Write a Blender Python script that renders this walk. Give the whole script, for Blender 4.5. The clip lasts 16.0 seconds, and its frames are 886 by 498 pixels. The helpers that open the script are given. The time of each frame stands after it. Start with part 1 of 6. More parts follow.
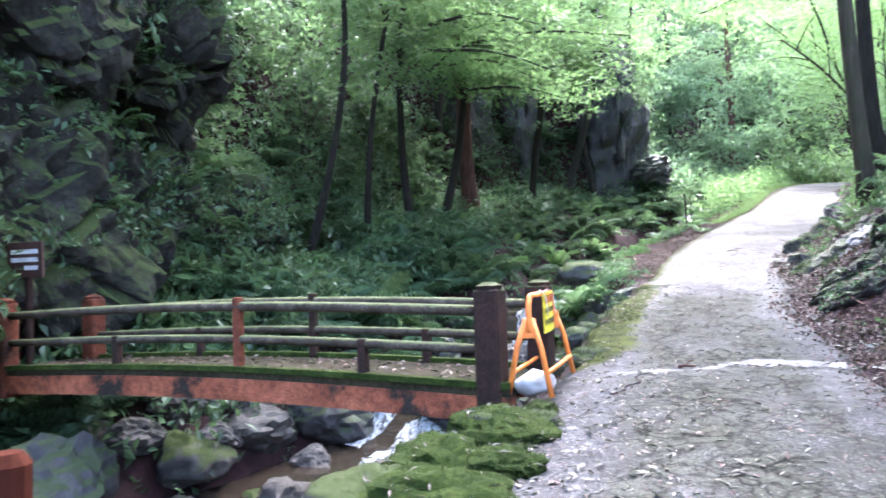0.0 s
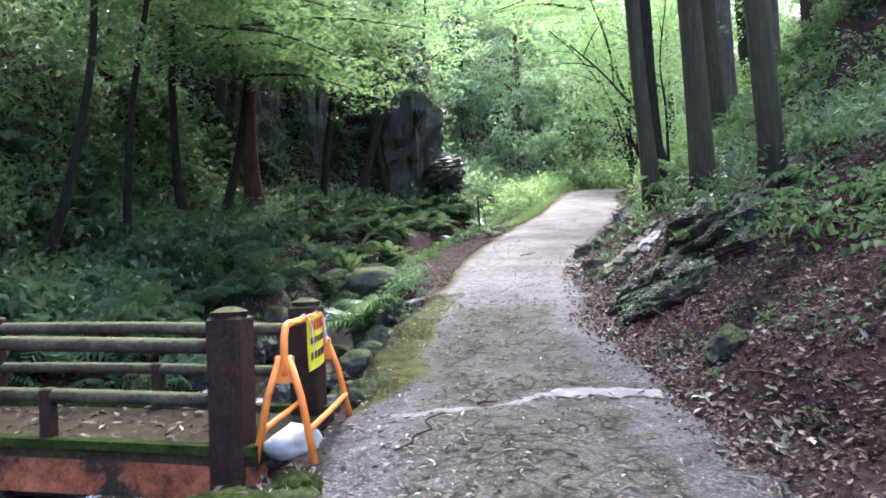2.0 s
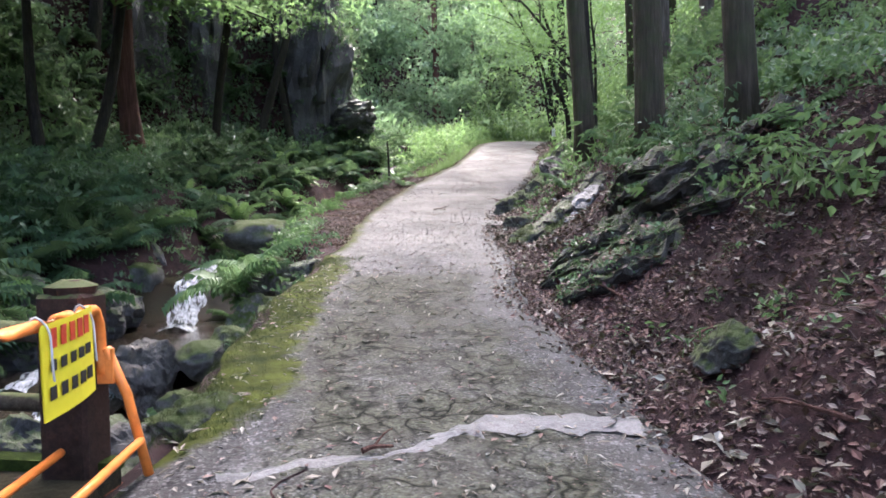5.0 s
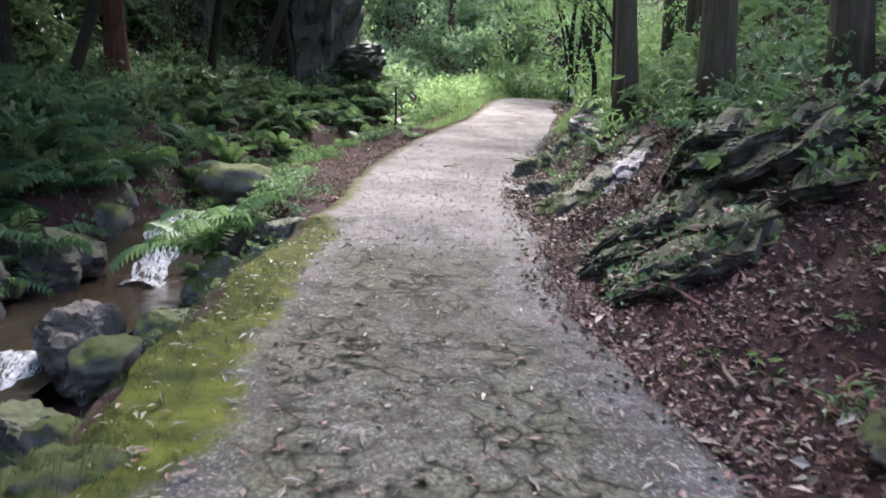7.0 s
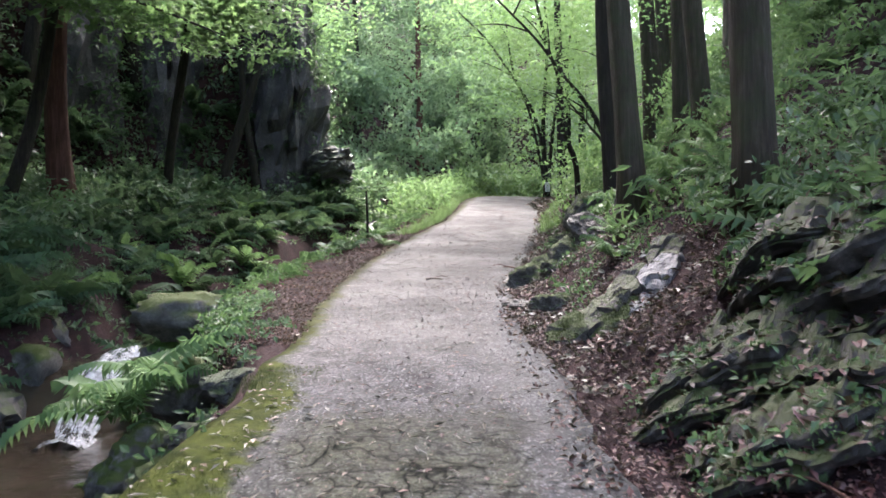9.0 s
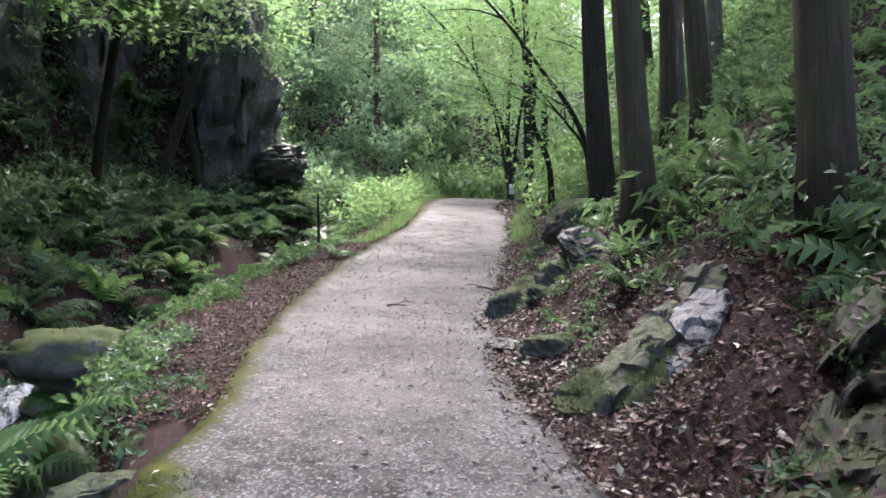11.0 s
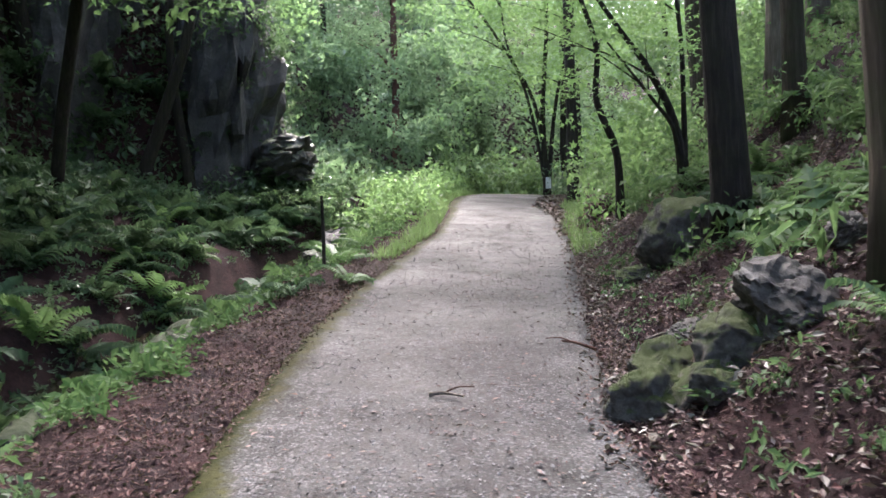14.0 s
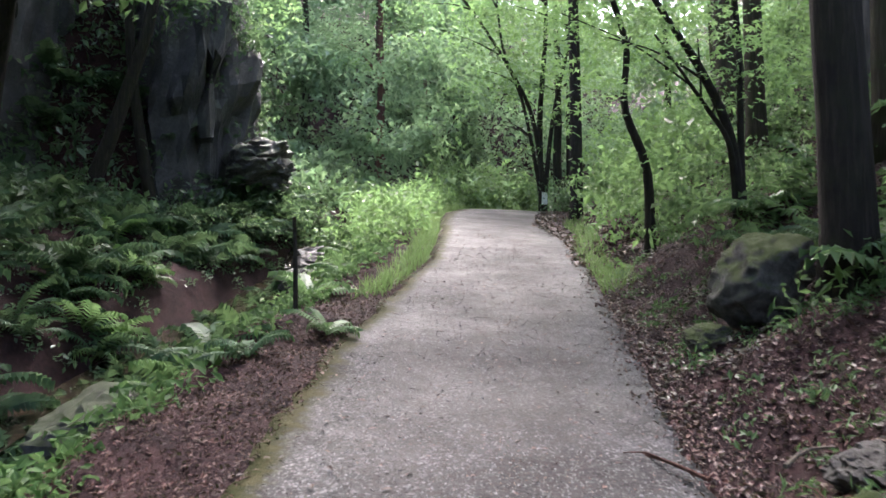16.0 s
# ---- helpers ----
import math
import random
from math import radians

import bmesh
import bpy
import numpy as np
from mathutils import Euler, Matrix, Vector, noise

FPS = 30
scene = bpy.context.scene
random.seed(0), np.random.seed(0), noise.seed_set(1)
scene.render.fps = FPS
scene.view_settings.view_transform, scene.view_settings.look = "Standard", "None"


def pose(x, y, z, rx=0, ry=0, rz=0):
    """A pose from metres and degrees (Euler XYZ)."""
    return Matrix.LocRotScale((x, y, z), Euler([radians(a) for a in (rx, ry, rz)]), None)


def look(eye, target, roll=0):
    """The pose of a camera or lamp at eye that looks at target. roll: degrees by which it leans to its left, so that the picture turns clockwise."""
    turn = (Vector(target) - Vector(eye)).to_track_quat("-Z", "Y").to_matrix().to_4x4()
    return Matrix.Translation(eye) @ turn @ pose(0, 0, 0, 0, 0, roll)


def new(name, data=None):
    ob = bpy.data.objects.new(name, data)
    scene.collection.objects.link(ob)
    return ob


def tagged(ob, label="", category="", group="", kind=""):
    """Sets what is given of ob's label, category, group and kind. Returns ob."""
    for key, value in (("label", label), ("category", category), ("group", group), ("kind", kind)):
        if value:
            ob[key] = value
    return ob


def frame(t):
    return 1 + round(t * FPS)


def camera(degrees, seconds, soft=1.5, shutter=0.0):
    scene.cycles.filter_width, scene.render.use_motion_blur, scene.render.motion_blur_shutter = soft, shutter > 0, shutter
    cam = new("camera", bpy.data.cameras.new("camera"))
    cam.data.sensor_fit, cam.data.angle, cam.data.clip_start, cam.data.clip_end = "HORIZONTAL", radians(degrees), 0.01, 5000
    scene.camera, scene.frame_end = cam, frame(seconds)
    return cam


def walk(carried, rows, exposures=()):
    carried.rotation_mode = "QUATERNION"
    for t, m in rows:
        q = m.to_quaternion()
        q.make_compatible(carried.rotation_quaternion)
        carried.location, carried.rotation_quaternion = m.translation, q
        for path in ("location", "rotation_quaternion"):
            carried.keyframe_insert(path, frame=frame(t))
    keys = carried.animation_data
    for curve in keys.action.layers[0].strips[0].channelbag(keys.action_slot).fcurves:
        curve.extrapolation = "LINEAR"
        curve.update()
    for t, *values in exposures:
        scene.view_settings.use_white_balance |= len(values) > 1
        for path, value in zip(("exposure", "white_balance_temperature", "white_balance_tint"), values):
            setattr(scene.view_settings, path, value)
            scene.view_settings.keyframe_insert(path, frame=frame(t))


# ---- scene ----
cam = camera(60.0, 16.0, soft=1.6, shutter=0.3)
PATH = [
    (0.0, (0.0, 0.0, 1.5), (-0.343, 1.969, 1.572), -1.94),
    (0.5, (0.001, 0.245, 1.531), (-0.124, 2.24, 1.593), -1.59),
    (1.0, (0.061, 0.615, 1.545), (0.105, 2.614, 1.593), -0.8),
    (1.5, (0.077, 0.995, 1.578), (0.21, 2.991, 1.618), -0.49),
    (2.0, (0.128, 1.422, 1.597), (0.309, 3.413, 1.652), -2.29),
    (2.5, (0.187, 1.808, 1.636), (0.436, 3.791, 1.706), -4.77),
    (3.0, (0.232, 2.152, 1.627), (0.565, 4.124, 1.68), -6.85),
    (3.5, (0.315, 2.403, 1.613), (0.694, 4.364, 1.704), -6.23),
    (4.0, (0.389, 2.649, 1.652), (0.804, 4.604, 1.717), -5.22),
    (4.5, (0.456, 2.955, 1.638), (0.855, 4.915, 1.667), -3.42),
    (4.7, (0.469, 3.12, 1.65), (0.868, 5.08, 1.635), -2.42),
    (6.8, (0.687, 4.727, 1.679), (1.092, 6.673, 1.455), 3.07),
    (7.0, (0.702, 4.909, 1.699), (1.105, 6.858, 1.506), 2.97),
    (7.5, (0.714, 5.28, 1.74), (1.104, 7.239, 1.633), 2.17),
    (8.0, (0.726, 5.676, 1.807), (1.119, 7.637, 1.78), 1.28),
    (8.5, (0.831, 6.101, 1.849), (1.257, 8.054, 1.878), 0.49),
    (9.0, (0.915, 6.513, 1.887), (1.376, 8.458, 1.952), -0.2),
    (9.2, (0.946, 6.714, 1.926), (1.417, 8.657, 1.997), -0.29),
    (11.3, (1.312, 8.472, 2.178), (1.906, 10.38, 2.243), 0.78),
    (11.5, (1.386, 8.701, 2.191), (1.989, 10.606, 2.259), 1.18),
    (12.0, (1.478, 9.29, 2.273), (2.061, 11.201, 2.368), 1.27),
    (12.5, (1.551, 9.827, 2.379), (2.117, 11.742, 2.503), 1.55),
    (13.0, (1.642, 10.37, 2.479), (2.18, 12.292, 2.614), 1.53),
    (13.5, (1.739, 10.947, 2.549), (2.249, 12.879, 2.646), 0.12),
    (14.0, (1.823, 11.544, 2.592), (2.348, 13.473, 2.638), -0.56),
    (14.5, (1.868, 12.123, 2.632), (2.416, 14.047, 2.644), -1.45),
    (15.0, (1.949, 12.647, 2.701), (2.513, 14.566, 2.71), -1.14),
    (15.5, (1.992, 13.091, 2.826), (2.579, 15.003, 2.868), -0.03),
    (16.0, (2.112, 13.619, 2.933), (2.69, 15.533, 3.004), 0.67),
]
EXPOSURE = [(0.0, 4.25, 5600, 22), (1.5, 3.75, 5800, 23), (3.5, 3.56, 6050, 23), (7.0, 3.37, 6200, 23), (9.0, 3.33, 6200, 22), (12.5, 3.16, 6180, 22), (16.0, 3.14, 6150, 22)]
SIZE = 1.14  # metres to one unit of the plan below
walk(cam, [(t, look(SIZE * Vector(eye), SIZE * Vector(target), roll)) for t, eye, target, roll in PATH], EXPOSURE)

# ---- world, sun, exposure ----
world = bpy.data.worlds.new("overcast_sky")
scene.world = world
world.use_nodes = True
wn = world.node_tree.nodes
sky = wn.new("ShaderNodeTexSky")
sky.sky_type = "NISHITA"
sky.sun_disc = False
sky.sun_elevation = radians(58)
sky.sun_rotation = radians(20)
sky.air_density, sky.dust_density = 1.0, 5.0
wn["Background"].inputs["Strength"].default_value = 0.15
world.node_tree.links.new(sky.outputs["Color"], wn["Background"].inputs["Color"])
sun = new("sun", bpy.data.lights.new("sun", "SUN"))
sun.data.energy, sun.data.angle, sun.data.color = 1.5, radians(25), (1.0, 0.97, 0.9)
sun.matrix_world = look((0, 0, 0), (-0.18, -0.5, -0.85))


# ---- materials ----
def material(name):
    m = bpy.data.materials.new(name)
    m.use_nodes = True
    return m, m.node_tree.nodes, m.node_tree.links, m.node_tree.nodes["Principled BSDF"]


def noise_tex(nodes, links, scale, detail=6, rough=0.6, coords="Object"):
    tc = nodes.new("ShaderNodeTexCoord")
    n = nodes.new("ShaderNodeTexNoise")
    n.inputs["Scale"].default_value, n.inputs["Detail"].default_value, n.inputs["Roughness"].default_value = scale, detail, rough
    links.new(tc.outputs[coords], n.inputs["Vector"])
    return n.outputs["Fac"]


def ramp(nodes, links, fac, stops):
    r = nodes.new("ShaderNodeValToRGB")
    while len(r.color_ramp.elements) < len(stops):
        r.color_ramp.elements.new(0.5)
    for e, (p, c) in zip(r.color_ramp.elements, stops):
        e.position, e.color = p, (*c, 1) if len(c) == 3 else c
    links.new(fac, r.inputs["Fac"])
    return r.outputs["Color"]


def mixed(nodes, links, fac, a, b, blend="MIX"):
    m = nodes.new("ShaderNodeMix")
    m.data_type, m.blend_type = "RGBA", blend
    for socket, v in ((m.inputs["Factor"], fac), (m.inputs["A"], a), (m.inputs["B"], b)):
        if isinstance(v, (int, float)):
            socket.default_value = v
        elif isinstance(v, tuple):
            socket.default_value = (*v, 1)
        else:
            links.new(v, socket)
    return m.outputs["Result"]


def bumped(nodes, links, bsdf, height, strength, distance):
    b = nodes.new("ShaderNodeBump")
    b.inputs["Strength"].default_value, b.inputs["Distance"].default_value = strength, distance
    links.new(height, b.inputs["Height"])
    links.new(b.outputs["Normal"], bsdf.inputs["Normal"])


def leaf_material(name, colours, rough=0.45, through_light=0.35, gloss=0.3):
    """Thin leaves: colour varies from leaf to leaf, part of the light shines through."""
    m, n, l, bsdf = material(name)
    colours = [tuple(0.9 * v + 0.1 * (0.3 * k[0] + 0.6 * k[1] + 0.1 * k[2]) for v in k) for k in colours]
    g = n.new("ShaderNodeNewGeometry")
    c = ramp(n, l, g.outputs["Random Per Island"], [(i / max(1, len(colours) - 1), k) for i, k in enumerate(colours)])
    big = noise_tex(n, l, 0.6, 3)
    c = mixed(n, l, ramp(n, l, big, [(0.35, (0, 0, 0)), (0.7, (1, 1, 1))]), c, mixed(n, l, 0.85, c, (0.42, 0.45, 0.36), "MULTIPLY"))
    l.new(c, bsdf.inputs["Base Color"])
    bsdf.inputs["Roughness"].default_value = rough
    bsdf.inputs["Specular IOR Level"].default_value = gloss
    t = n.new("ShaderNodeBsdfTranslucent")
    l.new(mixed(n, l, 0.5, c, (0.27, 0.44, 0.18), "MIX"), t.inputs["Color"])
    mix = n.new("ShaderNodeMixShader")
    mix.inputs["Fac"].default_value = through_light
    l.new(bsdf.outputs["BSDF"], mix.inputs[1])
    l.new(t.outputs["BSDF"], mix.inputs[2])
    l.new(mix.outputs["Shader"], n["Material Output"].inputs["Surface"])
    return m


def surface(name, stops, scale, rough=0.8, bump=0.5, depth=0.02, fine=8.0, spec=0.5, metal=0.0, over=None):
    """A rough natural surface: broad stains from one noise, grain from a finer one; over=(colour, low, high): growth on what faces up."""
    m, n, l, bsdf = material(name)
    broad, grain = noise_tex(n, l, scale, 8, 0.65), noise_tex(n, l, scale * fine, 8, 0.7)
    c = ramp(n, l, broad, stops)
    c = mixed(n, l, 0.8, c, ramp(n, l, grain, [(0.3, (0.3, 0.3, 0.3)), (0.7, (1.45, 1.45, 1.45))]), "MULTIPLY")
    grit = noise_tex(n, l, scale * fine * 5, 6, 0.75)
    c = mixed(n, l, 0.7, c, ramp(n, l, grit, [(0.35, (0.45, 0.45, 0.45)), (0.65, (1.4, 1.4, 1.4))]), "MULTIPLY")
    if over:
        g = n.new("ShaderNodeNewGeometry")
        s = n.new("ShaderNodeSeparateXYZ")
        l.new(g.outputs["Normal"], s.inputs["Vector"])
        a = n.new("ShaderNodeMath")
        a.operation = "MULTIPLY_ADD"
        a.inputs[1].default_value = 0.7
        l.new(s.outputs["Z"], a.inputs[0])
        l.new(noise_tex(n, l, scale * 2.5, 6), a.inputs[2])
        f = ramp(n, l, a.outputs["Value"], [(over[1], (0, 0, 0)), (over[2], (1, 1, 1))])
        c = mixed(n, l, f, c, mixed(n, l, grain, over[0], tuple(k * 2.2 for k in over[0])))
    l.new(c, bsdf.inputs["Base Color"])
    bsdf.inputs["Roughness"].default_value, bsdf.inputs["Metallic"].default_value = rough, metal
    bsdf.inputs["Specular IOR Level"].default_value = spec
    bumped(n, l, bsdf, mixed(n, l, 0.3, mixed(n, l, 0.5, broad, grain), grit), bump, depth)
    return m


def plain(name, colour, rough=0.6, metal=0.0, wear=(0.5, 0.5, 0.5), scale=14.0, spec=0.3):
    """Paint or wood with light stains."""
    m, n, l, bsdf = material(name)
    f = noise_tex(n, l, scale, 8, 0.7)
    l.new(mixed(n, l, ramp(n, l, f, [(0.45, (0, 0, 0)), (0.75, (1, 1, 1))]), colour, tuple(a * b for a, b in zip(colour, wear))), bsdf.inputs["Base Color"])
    bsdf.inputs["Roughness"].default_value, bsdf.inputs["Metallic"].default_value = rough, metal
    bsdf.inputs["Specular IOR Level"].default_value = spec
    bumped(n, l, bsdf, f, 0.3, 0.004)
    return m


MOSS = (0.03, 0.046, 0.008)
soil = surface("leafy_soil", [(0.3, (0.014, 0.007, 0.008)), (0.5, (0.03, 0.015, 0.015)), (0.7, (0.055, 0.028, 0.026))], 2.2, 0.85, 0.9, 0.05, 9, 0.12, over=((0.014, 0.021, 0.006), 1.0, 1.2))
wet_rock = surface("wet_dark_rock", [(0.3, (0.022, 0.021, 0.022)), (0.55, (0.056, 0.054, 0.053)), (0.75, (0.125, 0.12, 0.12))], 2.2, 0.55, 1.0, 0.07, 7, spec=0.35, over=((0.022, 0.032, 0.01), 0.75, 1.1))
grey_rock = surface("grey_rock", [(0.3, (0.024, 0.022, 0.019)), (0.55, (0.068, 0.064, 0.056)), (0.75, (0.15, 0.143, 0.13))], 2.5, 0.62, 0.7, 0.04, 7, over=(MOSS, 1.05, 1.22), spec=0.2)
ledge_rock = surface("mossy_bedded_rock", [(0.3, (0.018, 0.016, 0.014)), (0.5, (0.045, 0.041, 0.035)), (0.7, (0.12, 0.11, 0.098))], 7.0, 0.62, 1.0, 0.03, 5, spec=0.3, over=((0.022, 0.03, 0.007), 0.92, 1.12))
moss_rock = surface("moss_covered_rock", [(0.3, (0.04, 0.039, 0.034)), (0.55, (0.1, 0.097, 0.086)), (0.75, (0.22, 0.212, 0.19))], 3.2, 0.75, 1.0, 0.05, 9, spec=0.2, over=((0.022, 0.033, 0.006), 0.68, 1.0))
slab_rock = surface("wet_bare_slab", [(0.3, (0.04, 0.04, 0.042)), (0.5, (0.1, 0.1, 0.105)), (0.7, (0.2, 0.2, 0.21))], 4.0, 0.42, 0.9, 0.03, 6, 0.4, over=(MOSS, 1.2, 1.34))
cliff_stone = surface("mossy_cliff_stone", [(0.3, (0.01, 0.01, 0.008)), (0.55, (0.036, 0.034, 0.027)), (0.75, (0.1, 0.095, 0.08))], 2.2, 0.7, 1.0, 0.08, 7, spec=0.2, over=((0.03, 0.043, 0.011), 0.45, 0.9))


def bark(name, dark, light, moss=0.0):
    """Bark with long upright fibres, and moss in patches."""
    m, n, l, bsdf = material(name)
    tc, mp = n.new("ShaderNodeTexCoord"), n.new("ShaderNodeMapping")
    mp.inputs["Scale"].default_value = (1.0, 1.0, 0.07)
    l.new(tc.outputs["Object"], mp.inputs["Vector"])
    f = n.new("ShaderNodeTexNoise")
    f.inputs["Scale"].default_value, f.inputs["Detail"].default_value, f.inputs["Roughness"].default_value = 26, 8, 0.7
    l.new(mp.outputs["Vector"], f.inputs["Vector"])
    c = ramp(n, l, f.outputs["Fac"], [(0.3, tuple(0.6 * k for k in dark)), (0.5, dark), (0.72, tuple(0.85 * k for k in light))])
    patch = noise_tex(n, l, 1.8, 6, 0.65)
    c = mixed(n, l, 0.6, c, ramp(n, l, patch, [(0.3, (0.4, 0.4, 0.4)), (0.7, (1.4, 1.4, 1.4))]), "MULTIPLY")
    if moss:
        c = mixed(n, l, ramp(n, l, noise_tex(n, l, 2.6, 6, 0.7), [(0.44, (0, 0, 0)), (0.64, (moss, moss, moss))]), c, (0.034, 0.042, 0.016))
    l.new(c, bsdf.inputs["Base Color"])
    bsdf.inputs["Roughness"].default_value, bsdf.inputs["Specular IOR Level"].default_value = 0.85, 0.2
    bumped(n, l, bsdf, f.outputs["Fac"], 1.0, 0.03)
    return m


bark_red = bark("reddish_cedar_bark", (0.075, 0.034, 0.024), (0.15, 0.075, 0.055))
bark_grey = bark("mossy_cedar_bark", (0.044, 0.034, 0.022), (0.1, 0.08, 0.054), 0.75)
bark_dark = bark("dark_wet_bark", (0.018, 0.014, 0.011), (0.05, 0.04, 0.032), 0.25)
bark_light = bark("pale_bark", (0.12, 0.1, 0.08), (0.25, 0.21, 0.17), 0.2)
fern_green = leaf_material("fern_green", [(0.016, 0.042, 0.02), (0.032, 0.075, 0.034), (0.055, 0.11, 0.05)], 0.55, 0.2, 0.12)
fern_mid = leaf_material("fern_mid_green", [(0.035, 0.085, 0.026), (0.055, 0.12, 0.035), (0.075, 0.15, 0.045)], 0.5, 0.3)
pale_rock = surface("pale_stream_rock", [(0.3, (0.045, 0.04, 0.034)), (0.55, (0.1, 0.09, 0.078)), (0.75, (0.2, 0.185, 0.165))], 3.5, 0.65, 1.0, 0.05, 7, spec=0.3)
pale_leaf = leaf_material("pale_leaves", [(0.08, 0.06, 0.04), (0.2, 0.17, 0.13), (0.04, 0.025, 0.018), (0.36, 0.33, 0.28)], 0.4, 0.05)
moss_tuft = leaf_material("moss_tufts", [(0.012, 0.018, 0.002), (0.032, 0.04, 0.003), (0.055, 0.06, 0.005)], 0.9, 0.1)
fern_light = leaf_material("fern_light_green", [(0.06, 0.13, 0.025), (0.09, 0.18, 0.035), (0.12, 0.22, 0.05)], 0.42, 0.35)
shrub_green = leaf_material("glossy_shrub_green", [(0.02, 0.05, 0.025), (0.04, 0.09, 0.04), (0.075, 0.14, 0.06), (0.03, 0.07, 0.03)], 0.38, 0.3, 0.4)
bright_green = leaf_material("bright_young_green", [(0.05, 0.12, 0.02), (0.09, 0.18, 0.03), (0.14, 0.25, 0.04)], 0.45, 0.5)
maple_green = leaf_material("maple_green", [(0.06, 0.14, 0.02), (0.1, 0.2, 0.03), (0.15, 0.27, 0.05)], 0.45, 0.55)
canopy_green = leaf_material("canopy_green", [(0.03, 0.08, 0.02), (0.06, 0.12, 0.025), (0.09, 0.17, 0.035)], 0.45, 0.45)
# distance haze put into the colour: paler, bluer than the leaves themselves
haze_green = leaf_material("far_wood_haze_green", [(0.07, 0.125, 0.075), (0.15, 0.23, 0.14), (0.25, 0.34, 0.22)], 0.5, 0.55)
cedar_green = leaf_material("cedar_needle_green", [(0.012, 0.03, 0.012), (0.03, 0.06, 0.02)], 0.5, 0.2)
grass_green = leaf_material("grass_green", [(0.08, 0.14, 0.02), (0.14, 0.22, 0.035)], 0.5, 0.4)
litter = leaf_material("dead_leaves", [(0.035, 0.01, 0.011), (0.07, 0.02, 0.02), (0.11, 0.04, 0.034), (0.2, 0.11, 0.085), (0.045, 0.013, 0.014), (0.025, 0.01, 0.012), (0.085, 0.028, 0.026), (0.3, 0.22, 0.18)], 0.5, 0.04, 0.3)
red_litter = leaf_material("reddish_dead_leaves", [(0.032, 0.01, 0.009), (0.06, 0.019, 0.016), (0.09, 0.032, 0.027), (0.14, 0.07, 0.055), (0.045, 0.013, 0.012), (0.07, 0.023, 0.02)], 0.6, 0.04, 0.2)
wet_wood = surface("dark_wet_wood", [(0.3, (0.014, 0.009, 0.006)), (0.55, (0.036, 0.019, 0.013)), (0.72, (0.06, 0.027, 0.018))], 3.0, 0.8, 0.8, 0.01, 9, 0.15, over=((0.03, 0.036, 0.012), 0.95, 1.2))
dark_red = plain("dark_red_brown_wood", (0.04, 0.012, 0.007), 0.95, 0, (0.5, 0.5, 0.5), spec=0.03)
rail_wood = surface("mossy_grey_log", [(0.3, (0.03, 0.023, 0.015)), (0.5, (0.065, 0.052, 0.036)), (0.7, (0.12, 0.1, 0.072))], 5.0, 0.85, 1.0, 0.015, 6, 0.15, over=((0.055, 0.062, 0.026), 0.85, 1.2))
red_post = surface("weathered_red_post", [(0.36, (0.03, 0.016, 0.01)), (0.5, (0.12, 0.036, 0.018)), (0.7, (0.18, 0.055, 0.028))], 3.0, 0.8, 0.6, 0.008, 7, 0.15, over=((0.04, 0.045, 0.014), 1.0, 1.2))
bright_moss = surface("bright_moss", [(0.3, (0.016, 0.028, 0.006)), (0.55, (0.04, 0.062, 0.012)), (0.75, (0.075, 0.1, 0.025))], 5.0, 0.95, 1.0, 0.05, 10, 0.08)
verge_green = leaf_material("fresh_verge_green", [(0.026, 0.07, 0.014), (0.04, 0.1, 0.018), (0.06, 0.135, 0.024)], 0.6, 0.25, 0.14)
rust_beam = surface("rusty_red_beam", [(0.4, (0.025, 0.02, 0.014)), (0.47, (0.2, 0.06, 0.028)), (0.7, (0.36, 0.12, 0.06))], 2.0, 0.8, 0.5, 0.01, 6, 0.15)
orange = plain("orange_painted_steel", (0.75, 0.22, 0.04), 0.4, 0, (0.6, 0.5, 0.5), 9)
yellow = plain("yellow_sheet", (0.72, 0.62, 0.03), 0.4, 0, (0.85, 0.85, 0.8), 5)
ink = plain("black_ink", (0.02, 0.02, 0.02), 0.5)
red_ink = plain("red_ink", (0.5, 0.05, 0.02), 0.5)
white_cloth = plain("white_sack_cloth", (0.42, 0.41, 0.39), 0.8, 0, (0.5, 0.48, 0.45), 6)
brown_board = plain("brown_board", (0.07, 0.035, 0.025), 0.6)
white_paint = plain("white_paint", (0.75, 0.75, 0.72), 0.5)


